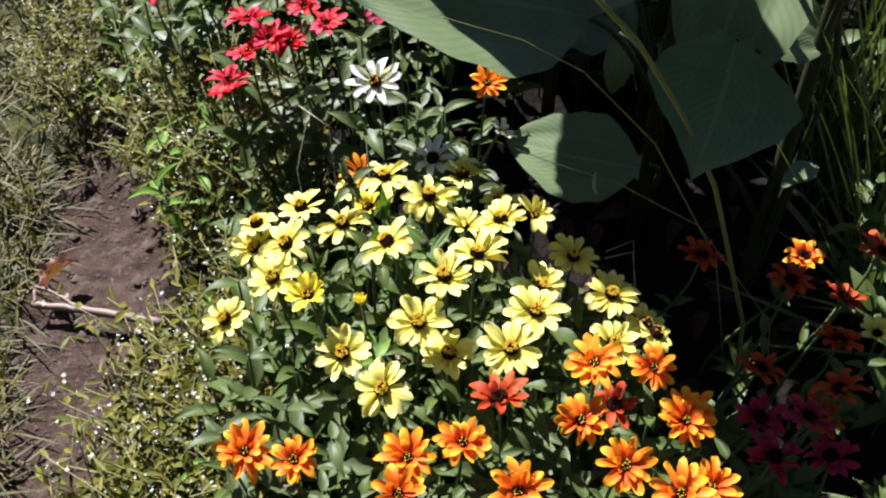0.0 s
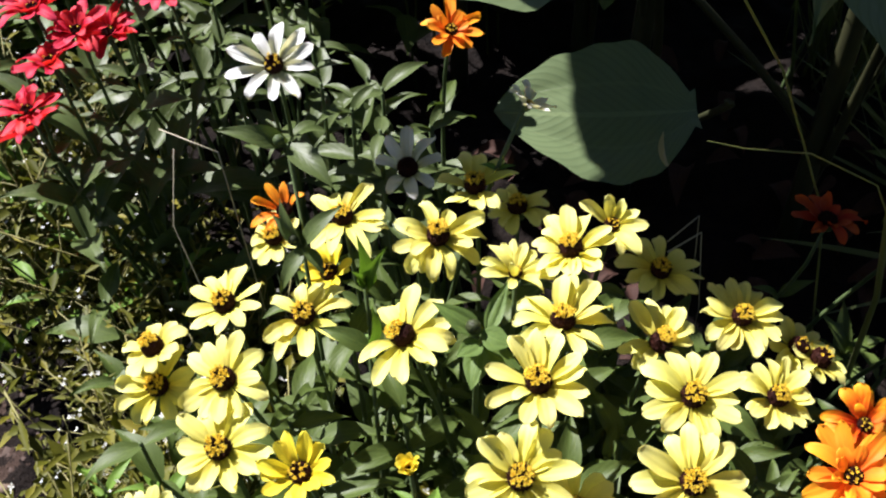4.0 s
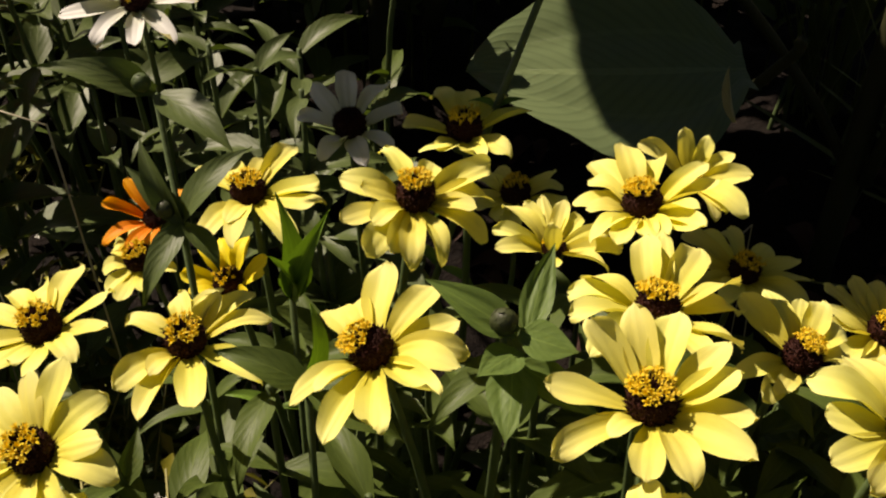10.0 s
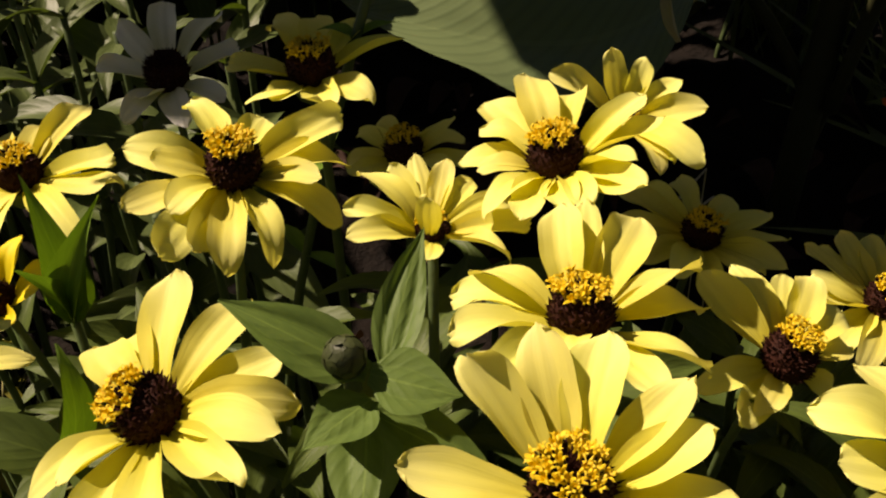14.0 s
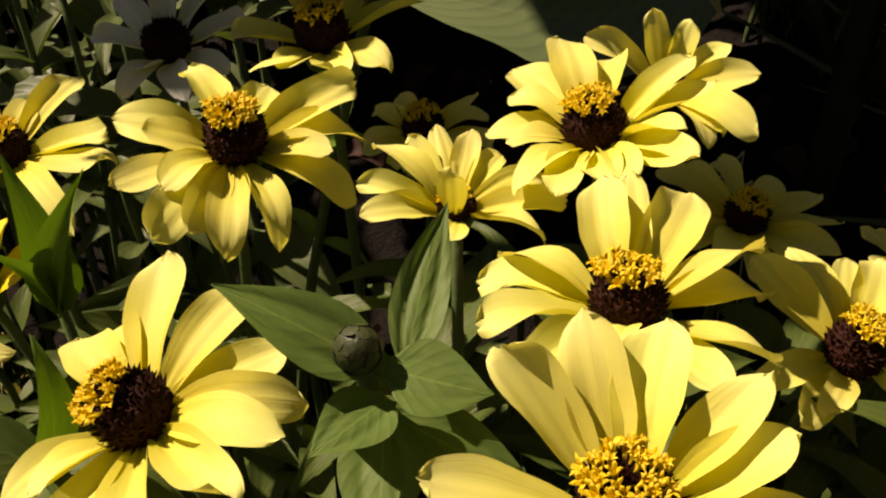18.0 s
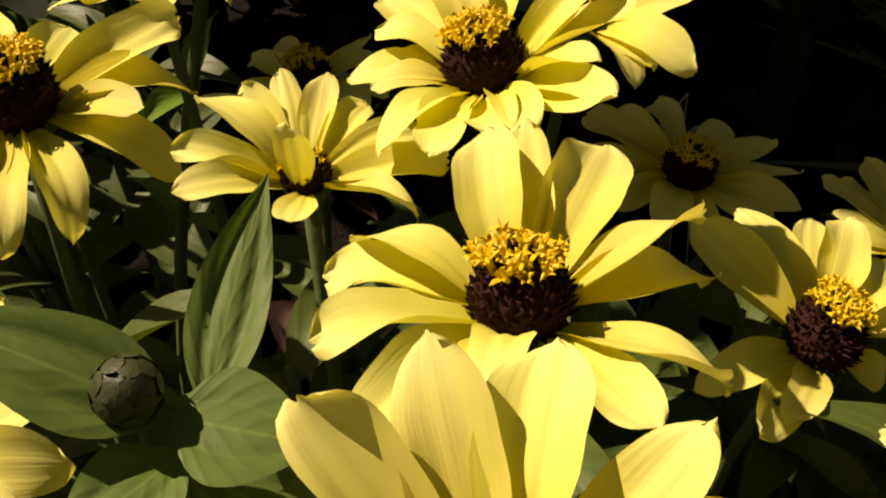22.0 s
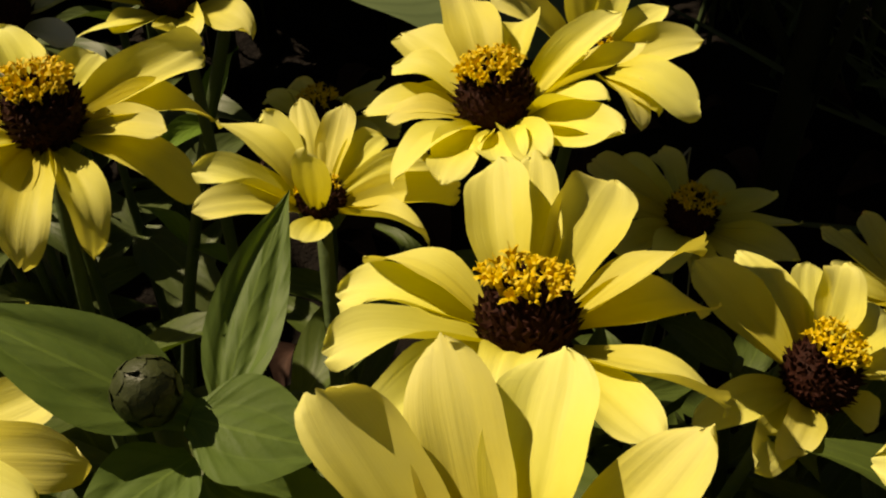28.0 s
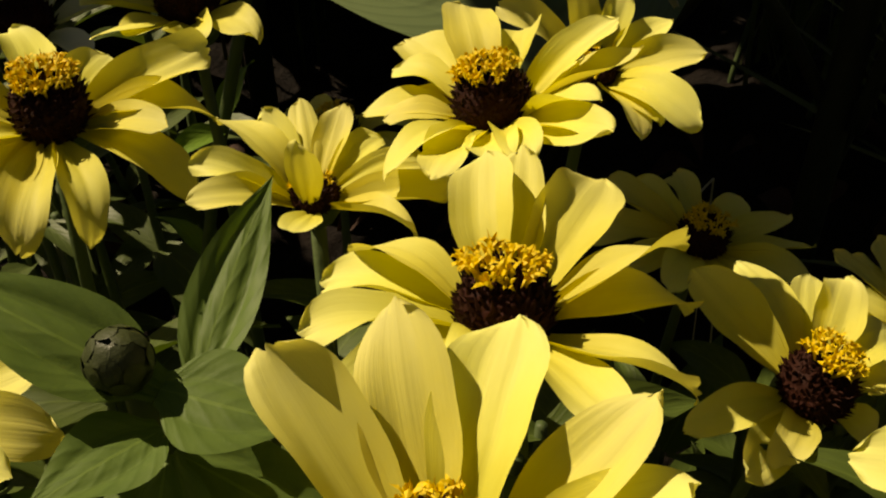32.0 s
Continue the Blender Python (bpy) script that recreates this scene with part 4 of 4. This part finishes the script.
for x, y, z, reach, tilt, az, count in WHITES[:3]:
    zinnia(WHITE, (x, y, z), (tilt, az), ring_of_petals(yr, count, reach), "white zinnia with a dark brown disc", "white zinnias", crown=8, leafmat=GREY_LEAF)

lr = random.Random(57)
# ORANGE petals put the sunlight on these into the colour
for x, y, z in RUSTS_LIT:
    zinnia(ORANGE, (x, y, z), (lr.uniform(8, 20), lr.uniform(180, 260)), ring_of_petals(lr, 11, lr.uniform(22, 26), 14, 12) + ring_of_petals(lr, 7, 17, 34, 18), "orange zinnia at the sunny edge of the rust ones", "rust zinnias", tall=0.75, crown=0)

x, y, z, reach, tilt, az, count = WHITES[3]
zinnia(WHITE, (x, y, z), (38, 10), ring_of_petals(yr, count, reach, 24), "small cream zinnia just opening, with a yellowish disc", "white zinnias", disc=0.0036, tall=0.75, width=0.0068, crown=16, base=(0.0, 0.86, 0.0), leafmat=FRESH_LEAF, pairs=3, leafsize=0.02)

# ---- leafy tops that close the mound between the flower heads ----
HEADS = [(x, y, z) for x, y, z, *_ in YELLOW_MORE] + [(x, y, z) for x, y, z in ORANGES[:13]] + [
    (0.031, 0.6945, 0.3965), (0.001, 0.651, 0.414), (0.055, 0.742, 0.394), (-0.014, 0.777, 0.393), (-0.051, 0.713, 0.394), (0.0925, 0.694, 0.3535), (-0.06, 0.829, 0.37), (-0.1, 0.764, 0.368)]


def mound_height(x, y):
    """The height of the flower heads round a place."""
    far = [(1 / (1e-4 + (x - a) ** 2 + (y - b) ** 2) ** 1.5, c) for a, b, c in HEADS]
    return sum(k * c for k, c in far) / sum(k for k, _ in far)


mr = random.Random(83)
for k in range(90):
    u, v = (k * 0.7549) % 1.0, (k * 0.5698) % 1.0
    x, y = -0.215 + 0.43 * u, 0.44 + 0.41 * v
    if (x / 0.24) ** 2 + ((y - 0.63) / 0.23) ** 2 > 1:
        continue
    if y < 0.54 and k % 3:
        continue
    top = mound_height(x, y) - mr.uniform(0.045, 0.085)
    shoot((x, y, ground_height(x, y) - 0.005), top, LEAF, 0.052, mr, 2)

# ---- the round bud with its broad leaves, in front of the mound ----
bud = thing("zinnia_bud", (-0.01, 0.74, 0.0), "unopened round zinnia bud among broad green leaves", "flower bud")
BC = Vector((-0.017, 0.6995, 0.4075))


def bud_shape(name, mat, seed):
    """A ball of overlapping scales; unit radius."""
    r = random.Random(seed)
    verts, faces = [], []
    n, m = 16, 9
    for j in range(m + 1):
        for i in range(n):
            a, b = 2 * math.pi * i / n, math.pi * j / m
            q = 1 + 0.05 * (1 if (i + 2 * j) % 4 < 2 else -1)
            verts.append((math.sin(b) * math.cos(a) * q, math.sin(b) * math.sin(a) * q, -math.cos(b) * 0.95 * q))
    for j in range(m):
        for i in range(n):
            a, b = j * n + i, j * n + (i + 1) % n
            faces.append((a, b, b + n, a + n))
    return mesh_of(name, verts, faces, mat)


def scale_mesh(mat):
    """One rounded scale that lies close on a unit ball."""
    ring = [(0.36 * math.cos(a), 0.38 * math.sin(a)) for a in [k * math.pi / 5 for k in range(10)]]
    out = [(x, y, math.sqrt(1 - x * x - y * y) + (0.07 if y > 0 else 0.02)) for x, y in ring] + [(0, 0.05, 1.075)]
    return mesh_of("scale", out, [(k, (k + 1) % 10, 10) for k in range(10)], mat)


def put_bud(parent, at, size, mesh, scale, label):
    w = Matrix.Translation(at) @ Matrix.Rotation(0.4, 4, "X") @ Matrix.Diagonal((size, size, size * 1.04, 1))
    b_ob = part("bud", mesh, parent, w, label)
    for k in range(26):
        a, b = k * 2.39996, 0.3 + 2.2 * (k + 0.5) / 26
        part("scale", scale, b_ob, w @ Matrix.Rotation(a, 4, "Z") @ Matrix.Rotation(b, 4, "X"))


BUD_MESH, BUD_SCALE = bud_shape("bud", BUD, 3), scale_mesh(BUD)
put_bud(bud, BC, 0.0040, BUD_MESH, BUD_SCALE, "dark scaly bud")
BJ = BC + Vector((0.0028, -0.001, -0.0055))
v, f = tube_data([p - Vector((-0.01, 0.74, 0.0)) for p in arc((BC + Vector((0.001, 0, -0.004)), BJ + Vector((0, 0, -0.05)), Vector((-0.01, 0.74, 0.15)), Vector((-0.01, 0.74, 0.0))), 10)], [0.0018] * 11, 8)
part("stem", mesh_of("stem", v, f, STEM), bud)
FLESHY = [leaf_shape(410 + k, BROAD_LEAF, fold=0.16, droop=0.06, nu=14, nv=16, broad=0.36, groove=0.03) for k in range(4)]
for root, tip, up, wd, k in (((-0.0135, 0.6975, 0.4030), (-0.0345, 0.7145, 0.4175), (0.25, -0.40, 0.85), 0.0138, 0), ((-0.0095, 0.699, 0.399), (0.0095, 0.7205, 0.4115), (-0.45, -0.75, 0.5), 0.0098, 1),
                             ((-0.0135, 0.6965, 0.4040), (0.0005, 0.6862, 0.4012), (0.05, -0.1, 1), 0.0155, 2), ((-0.0145, 0.694, 0.4000), (-0.0310, 0.6865, 0.4035), (0.1, -0.1, 1), 0.0115, 3),
                             ((-0.0148, 0.697, 0.392), (-0.026, 0.677, 0.384), (-0.2, -0.1, 1), 0.015, 0), ((-0.0138, 0.697, 0.392), (0.006, 0.679, 0.379), (0.2, -0.3, 1), 0.014, 2)):
    part("leaf", FLESHY[k], bud, aim(root, tip, up, wd))

# ---- young upright shoot between the flowers ----
young = thing("zinnia_shoot", (-0.06, 0.80, 0.0), "fresh bright green young shoot with upright leaves", "plant", "zinnia shoots in the bed")
v, f = tube_data([Vector((0, 0, 0)), Vector((0, -0.01, 0.2)), Vector((0.001, -0.02, 0.366))], [0.0018, 0.0015, 0.0013], 6)
part("stem", mesh_of("stem", v, f, STEM), young)
for tip, up, wd, sd in (((-0.0595, 0.782, 0.4055), (0.2, -1, 0.1), 0.011, 0), ((-0.047, 0.769, 0.4045), (-0.8, -0.8, 0.4), 0.010, 1), ((-0.066, 0.768, 0.392), (0.7, -0.8, 0.4), 0.008, 2), ((-0.052, 0.772, 0.388), (-0.2, -0.8, 0.5), 0.006, 3)):
    leaf_at(young, FRESH_LEAF, (-0.059, 0.78, 0.362), tip, up, wd, sd)
side = thing("zinnia_shoot", (-0.07, 0.75, 0.0), "green shoot with a broad leaf beside the yellow flowers", "plant", "zinnia shoots in the bed")
v, f = tube_data([Vector((0, 0, 0)), Vector((0, -0.01, 0.2)), Vector((0.001, -0.024, 0.376))], [0.0018, 0.0015, 0.0013], 6)
part("stem", mesh_of("stem", v, f, STEM), side)
leaf_at(side, LEAF, (-0.069, 0.726, 0.376), (-0.093, 0.741, 0.386), (0.1, -0.5, 1), 0.012, 2)
leaf_at(side, FRESH_LEAF, (-0.069, 0.726, 0.376), (-0.063, 0.733, 0.401), (0.5, -1, 0.2), 0.009, 4)
leaf_at(side, LEAF, (-0.069, 0.726, 0.374), (-0.045, 0.705, 0.362), (0.1, -0.3, 1), 0.016, 4)

# leaf pair beside the right-hand flowers
rightleaf = thing("zinnia_shoot", (0.1, 0.68, 0.0), "shoot with a broad dull green leaf under a yellow flower", "plant", "zinnia shoots in the bed")
v, f = tube_data([Vector((0, 0, 0)), Vector((0, -0.01, 0.2)), Vector((0.0, -0.03, 0.345))], [0.0018, 0.0015, 0.0013], 6)
part("stem", mesh_of("stem", v, f, STEM), rightleaf)
leaf_at(rightleaf, LEAF, (0.098, 0.652, 0.342), (0.0765, 0.6865, 0.357), (0.3, -0.2, 1), 0.016, 1)
leaf_at(rightleaf, LEAF, (0.10, 0.65, 0.345), (0.128, 0.626, 0.335), (0.3, -0.2, 1), 0.02, 2)

# ---- pale leaf pairs with a small green bud behind the mound ----
pair = thing("zinnia_shoot", (-0.08, 0.9, 0.0), "shoot with two long pale green leaves and a small green bud", "plant", "zinnia shoots in the bed")
v, f = tube_data([Vector((0, 0, 0)), Vector((0, 0, 0.2)), Vector((-0.001, -0.008, 0.383))], [0.0018, 0.0015, 0.0013], 6)
part("stem", mesh_of("stem", v, f, STEM), pair)
leaf_at(pair, GREY_LEAF, (-0.081, 0.892, 0.384), (-0.124, 0.9, 0.402), (0.15, -0.6, 0.8), 0.0145, 0)
leaf_at(pair, GREY_LEAF, (-0.08, 0.89, 0.384), (-0.060, 0.850, 0.377), (-0.1, -0.1, 1.0), 0.0175, 3)
put_bud(pair, (-0.086, 0.888, 0.392), 0.0037, bud_shape("small_bud", STEM, 4), scale_mesh(STEM), "small green bud")
ogs = thing("zinnia_shoot", (-0.09, 0.82, 0.0), "grey-green shoot in front of a yellow flower", "plant", "zinnia shoots in the bed")
v, f = tube_data([Vector((0, 0, 0)), Vector((0, -0.01, 0.2)), Vector((0.0, -0.026, 0.392))], [0.0018, 0.0015, 0.0013], 6)
part("stem", mesh_of("stem", v, f, STEM), ogs)
for tip, up, wd, sd in (((-0.063, 0.7995, 0.4145), (-0.35, -0.25, 0.9), 0.0115, 0), ((-0.097, 0.812, 0.419), (-0.5, -0.6, 0.5), 0.0085, 1), ((-0.082, 0.776, 0.383), (0.5, -0.5, 0.7), 0.009, 2), ((-0.109, 0.777, 0.378), (-0.2, -0.4, 0.9), 0.010, 3), ((-0.103, 0.81, 0.41), (-0.2, -0.5, 0.7), 0.009, 5)):
    leaf_at(ogs, GREY_LEAF, (-0.09, 0.794, 0.394), tip, up, wd, sd)
put_bud(ogs, (-0.094, 0.797, 0.399), 0.0034, BUD_MESH, BUD_SCALE, "green bud")


# ---- cannas behind and beside the mound: broad leaves on tall stems ----
CANNA = [leaf_shape(90 + k, CANNA_LEAF, "canna_leaf", 1.3 if k == 0 else 0.62, 0.42, 14, 30, 0.22, 0.16, 0.09) for k in range(5)]


def canna(base, height, leaves, label):
    ob = thing("canna", base, label, "plant", "canna plants")
    b = Vector(base)
    top = b + Vector((0.02, 0.01, height))
    v, f = tube_data([p - b for p in arc((b, b + Vector((0, 0, height * 0.3)), top - Vector((0, 0, height * 0.3)), top), 8)], [0.011 - 0.0006 * k for k in range(9)], 10)
    part("stem", mesh_of("stem", v, f, CANE), ob)
    for k, (root, tip, up, wd) in enumerate(leaves):
        root, tip = Vector(root), Vector(tip)
        blade_ob = part("leaf", CANNA[k % 5], ob, aim(root, tip, up, wd))
        foot = Vector((b.x + 0.01, b.y + 0.005, max(0.03, root.z - 0.28)))
        v, f = tube_data([p - b for p in arc((foot, foot + Vector((0, 0, 0.06)), root - (tip - root) * 0.12, root + (tip - root) * 0.03), 7)], [0.0048 - 0.0003 * q for q in range(8)], 8)
        part("leaf_stalk", mesh_of("leaf_stalk", v, f, CANE), blade_ob, Matrix.Translation(b))


# leaves above 0.7 m are unseen, placed to shade flowers and lower leaves
canna((0.27, 1.10, 0.0), 0.95, [((0.150, 0.978, 0.465), (-0.116, 0.921, 0.546), (-0.1, -0.42, 0.95), 0.205),
                                ((0.215, 0.895, 0.325), (0.069, 0.922, 0.343), (-0.3, -0.4, 1), 0.113),
                                ((0.185, 1.0, 0.75), (0.015, 0.985, 0.74), (0.0, 0.0, 1), 0.25),
                                ((0.13, 1.130, 0.74), (-0.14, 1.10, 0.74), (0.0, 0.0, 1), 0.165),
                                ((-0.095, 1.14, 0.74), (-0.235, 1.118, 0.74), (0.0, 0.0, 1), 0.08),
                                ((0.215, 1.03, 0.48), (0.145, 0.975, 0.465), (-0.2, 0.0, 1), 0.075),
                                ((0.275, 0.862, 0.74), (-0.03, 0.85, 0.72), (0.0, 0.0, 1), 0.25),
                                ((0.135, 1.10, 0.76), (0.115, 0.92, 0.755), (0.0, 0.0, 1), 0.13)], "canna with broad dark green leaves behind the mound")
# the two leaves at 0.7 m are unseen, added to shade the right side
canna((0.40, 0.98, 0.0), 0.9, [((0.258, 0.802, 0.562), (0.211, 0.69, 0.492), (0.05, -0.66, 0.75), 0.140),
                               ((0.42, 0.99, 0.42), (0.31, 1.0, 0.47), (0.0, -0.5, 0.9), 0.085), ((0.20, 1.045, 0.40), (0.20, 1.03, 0.32), (0, -1, 0.4), 0.035),
                               ((0.45, 0.95, 0.71), (0.42, 0.68, 0.71), (0.1, 0.0, 1), 0.19),
                               ((0.38, 0.80, 0.70), (0.07, 0.74, 0.70), (0, 0.0, 1), 0.15),
                               ((0.31, 0.965, 0.60), (0.225, 0.80, 0.455), (0.2, -0.5, 0.85), 0.14),
                               ((0.42, 0.93, 0.30), (0.37, 0.88, 0.31), (-0.3, -0.3, 0.9), 0.03)], "canna with large shaded dark green leaves")
# unseen canna, added to hold sky light off the right of the bed
canna((0.66, 0.62, 0.0), 0.95, [((0.62, 0.64, 0.72), (0.40, 0.60, 0.78), (0, 0, 1), 0.18), ((0.64, 0.58, 0.70), (0.42, 0.42, 0.74), (0, 0, 1), 0.18), ((0.68, 0.58, 0.66), (0.72, 0.32, 0.70), (0, 0, 1), 0.17),
                               ((0.66, 0.66, 0.80), (0.50, 0.80, 0.86), (0, 0, 1), 0.17), ((0.70, 0.64, 0.60), (0.94, 0.70, 0.68), (0, 0, 1), 0.18), ((0.66, 0.60, 0.86), (0.56, 0.48, 0.94), (0, 0, 1), 0.16)], "tall canna with broad green leaves, added out of view to shade the bed")
# leaves above 0.7 m are unseen, added to block sun on what lies below
canna((0.16, 1.32, 0.0), 0.9, [((0.17, 1.27, 0.42), (0.23, 1.03, 0.33), (0.3, -0.9, 0.3), 0.06),
                               ((0.06, 1.195, 0.755), (-0.078, 1.165, 0.75), (0.0, 0.0, 1), 0.15), ((0.10, 1.34, 0.77), (0.125, 1.165, 0.76), (0.0, 0.0, 1), 0.13), ((0.17, 1.44, 0.76), (0.20, 1.76, 0.80), (0.0, 0.0, 1), 0.20),
                               ((0.18, 1.28, 0.52), (0.34, 1.17, 0.50), (0.0, -0.4, 1), 0.15),
                               ((0.06, 1.36, 0.78), (-0.22, 1.36, 0.76), (0, 0, 1), 0.17), ((0.22, 1.42, 0.80), (-0.15, 1.52, 0.77), (0, 0, 1), 0.18)], "canna with glossy green leaves at the back")
canna((0.30, 1.30, 0.0), 0.7, [((0.25, 1.25, 0.30), (0.05, 1.18, 0.36), (0, -0.6, 0.8), 0.16), ((0.33, 1.28, 0.42), (0.48, 1.2, 0.45), (0, -0.6, 0.8), 0.16),
                               ((0.30, 1.25, 0.25), (0.42, 1.15, 0.22), (0, -0.6, 0.8), 0.14), ((0.28, 1.27, 0.48), (0.12, 1.24, 0.52), (0, -0.6, 0.8), 0.15)], "canna with dull dark leaves in deep shade")

# ---- tall narrow grass beside the cannas ----
tr = random.Random(5)
def long_blade(seed):
    """A long narrow blade that arches over towards its tip."""
    r = random.Random(seed)
    bend, twist = r.uniform(0.05, 0.3), r.uniform(-0.05, 0.05)
    return grid("blade", 2, 14, lambda u, v: (v - 0.3 * bend * v ** 3, 0.5 * u * (1 - v ** 3), bend * v * (1 - v) + twist * 0.1 * v - 0.0015 * (1 - abs(u))), TALL_GRASS)


GRASS_MESH = [long_blade(200 + k) for k in range(6)]
for bx, by, count in ((0.57, 0.98, 46), (0.66, 1.10, 60), (0.56, 1.18, 44)):
    ob = thing("tall_grass", (bx, by, 0.0), "tall clump of narrow arching green grass blades", "grass", "tall grass clumps")
    for k in range(count):
        a, el = tr.uniform(0, 6.283), tr.uniform(1.0, 1.52)
        d = Vector((math.cos(a) * math.cos(el), math.sin(a) * math.cos(el), math.sin(el)))
        p = Vector((bx + tr.gauss(0, 0.025), by + tr.gauss(0, 0.025), 0.0))
        ln = tr.uniform(0.35, 0.66)
        part("blade", tr.choice(GRASS_MESH), ob, aim(p, p + d * ln, (-d.x, -d.y, 1.5), tr.uniform(0.0032, 0.0075), ln))

# low arching leaves at the foot of the tall grass
ob = thing("grass_clump", (0.63, 0.93, 0.0), "low clump of narrow arching grey-green leaves", "grass")
for k in range(30):
    a, el = tr.uniform(1.6, 4.9), tr.uniform(0.25, 1.0)
    d = Vector((math.cos(a) * math.cos(el), math.sin(a) * math.cos(el), math.sin(el)))
    p = Vector((0.63 + tr.gauss(0, 0.03), 0.93 + tr.gauss(0, 0.03), 0.0))
    ln = tr.uniform(0.2, 0.34)
    part("blade", tr.choice(GRASS_MESH), ob, aim(p, p + d * ln, (-d.x, -d.y, 1.5), tr.uniform(0.006, 0.011), ln))

# ---- dry stalks and straws ----
rod("stalk", [(0.06, 0.652, 0.758), (0.098, 0.671, 0.70), (0.150, 0.698, 0.63), (0.200, 0.715, 0.545), (0.25, 0.74, 0.44), (0.33, 0.78, 0.2), (0.36, 0.80, 0.0)], 0.0020, 0.0026, STALK, (0.36, 0.80, 0.0), "long leaning yellow-green stalk before the canna", "stalk")
rod("straw", [(0.0, 0.65, 0.685), (0.06, 0.695, 0.635), (0.117, 0.737, 0.573), (0.20, 0.79, 0.45), (0.30, 0.83, 0.25), (0.36, 0.85, 0.0)], 0.0004, 0.0010, STALK, (0.36, 0.85, 0.0), "thin yellow-green blade across the shade", "straw")
rod("straw", [(0.055, 0.631, 0.581), (0.082, 0.645, 0.556), (0.147, 0.683, 0.498), (0.24, 0.73, 0.40), (0.36, 0.78, 0.2), (0.40, 0.80, 0.0)], 0.0002, 0.0007, STALK, (0.40, 0.80, 0.0), "thin pale green straw leaning over the flowers", "straw")
rod("straw", [(-0.155, 0.97, 0.33), (-0.17, 0.955, 0.27), (-0.16, 0.92, 0.22), (-0.15, 0.9, 0.0)], 0.0004, 0.0006, STRAW, (-0.15, 0.9, 0.0), "thin bent dry straw beside the mound", "straw")
rod("straw", [(-0.16, 0.96, 0.36), (-0.125, 0.93, 0.355), (-0.12, 0.92, 0.2), (-0.12, 0.92, 0.0)], 0.0004, 0.0006, STRAW, (-0.12, 0.92, 0.0), "thin pale dry straw", "straw")

slip = thing("dry_leaf", (0.159, 0.838, 0.352), "narrow pale dry leaf caught on the edge of a canna leaf", "leaf")
part("blade", leaf_shape(91, STRAW_LEAF, "dry_leaf", 0.8, 0.4, fold=0.8, droop=0.2), slip, aim((0.160, 0.829, 0.348), (0.157, 0.838, 0.372), (-0.9, -0.3, 0.3), 0.0045))

rod("straw", [(0.180, 0.842, 0.238), (0.213, 0.853, 0.237), (0.235, 0.865, 0.12), (0.24, 0.87, 0.0)], 0.0008, 0.0001, STRAW, (0.24, 0.87, 0.0), "broken pale straw beside the yellow flowers", "straw")
rod("straw", [(0.182, 0.848, 0.243), (0.214, 0.862, 0.246), (0.232, 0.875, 0.12), (0.235, 0.88, 0.0)], 0.0006, 0.0001, STRAW, (0.235, 0.88, 0.0), "broken pale straw beside the yellow flowers", "straw")

# ---- taller cannas further back, and leaf litter on the shaded soil ----
# mostly unseen row, added to keep sun off the soil behind the mound
br = random.Random(44)
for bx, by in ((-0.16, 1.62), (-0.03, 1.52), (0.12, 1.60), (0.27, 1.52), (0.42, 1.62), (0.58, 1.56), (0.02, 1.75), (0.3, 1.74)):
    rows = []
    for k in range(8 if bx < 0.2 else 5):
        a = br.uniform(0, 6.283)
        h = 0.16 + 0.085 * k
        root = (bx + 0.03 * math.cos(a), by + 0.03 * math.sin(a), h)
        rows.append((root, (bx + 0.25 * math.cos(a), by + 0.16 * math.sin(a), h + br.uniform(-0.02, 0.1)), (br.uniform(-0.4, 0.4), -0.4, 1), br.uniform(0.13, 0.17)))
    canna((bx, by, 0.0), 0.74, rows, "leafy canna added at the back of the bed for shade")
BROWN_LEAF = leaf_material("brown_leaf", (0.022, 0.009, 0.006), (0.055, 0.024, 0.014), rough=0.8, through_light=0.1)
LITTER = [leaf_shape(300 + k, BROWN_LEAF, "litter_leaf", 0.8, 0.4, 4, 6, 0.6, 0.4) for k in range(4)]
for k in range(46):
    x, y = br.uniform(0.02, 0.5), br.uniform(0.78, 1.25)
    a = br.uniform(0, 6.283)
    z = ground_height(x, y) + 0.006
    ln = br.uniform(0.025, 0.06)
    ob = thing("dead_leaf", (x, y, z), "dry brown dead leaf on the shaded soil", "leaf", "leaf litter under the cannas")
    part("blade", br.choice(LITTER), ob, aim((x, y, z), (x + ln * math.cos(a), y + ln * math.sin(a), z + br.uniform(-0.002, 0.012)), (br.uniform(-0.4, 0.4), br.uniform(-0.4, 0.4), 1), ln * 0.45))
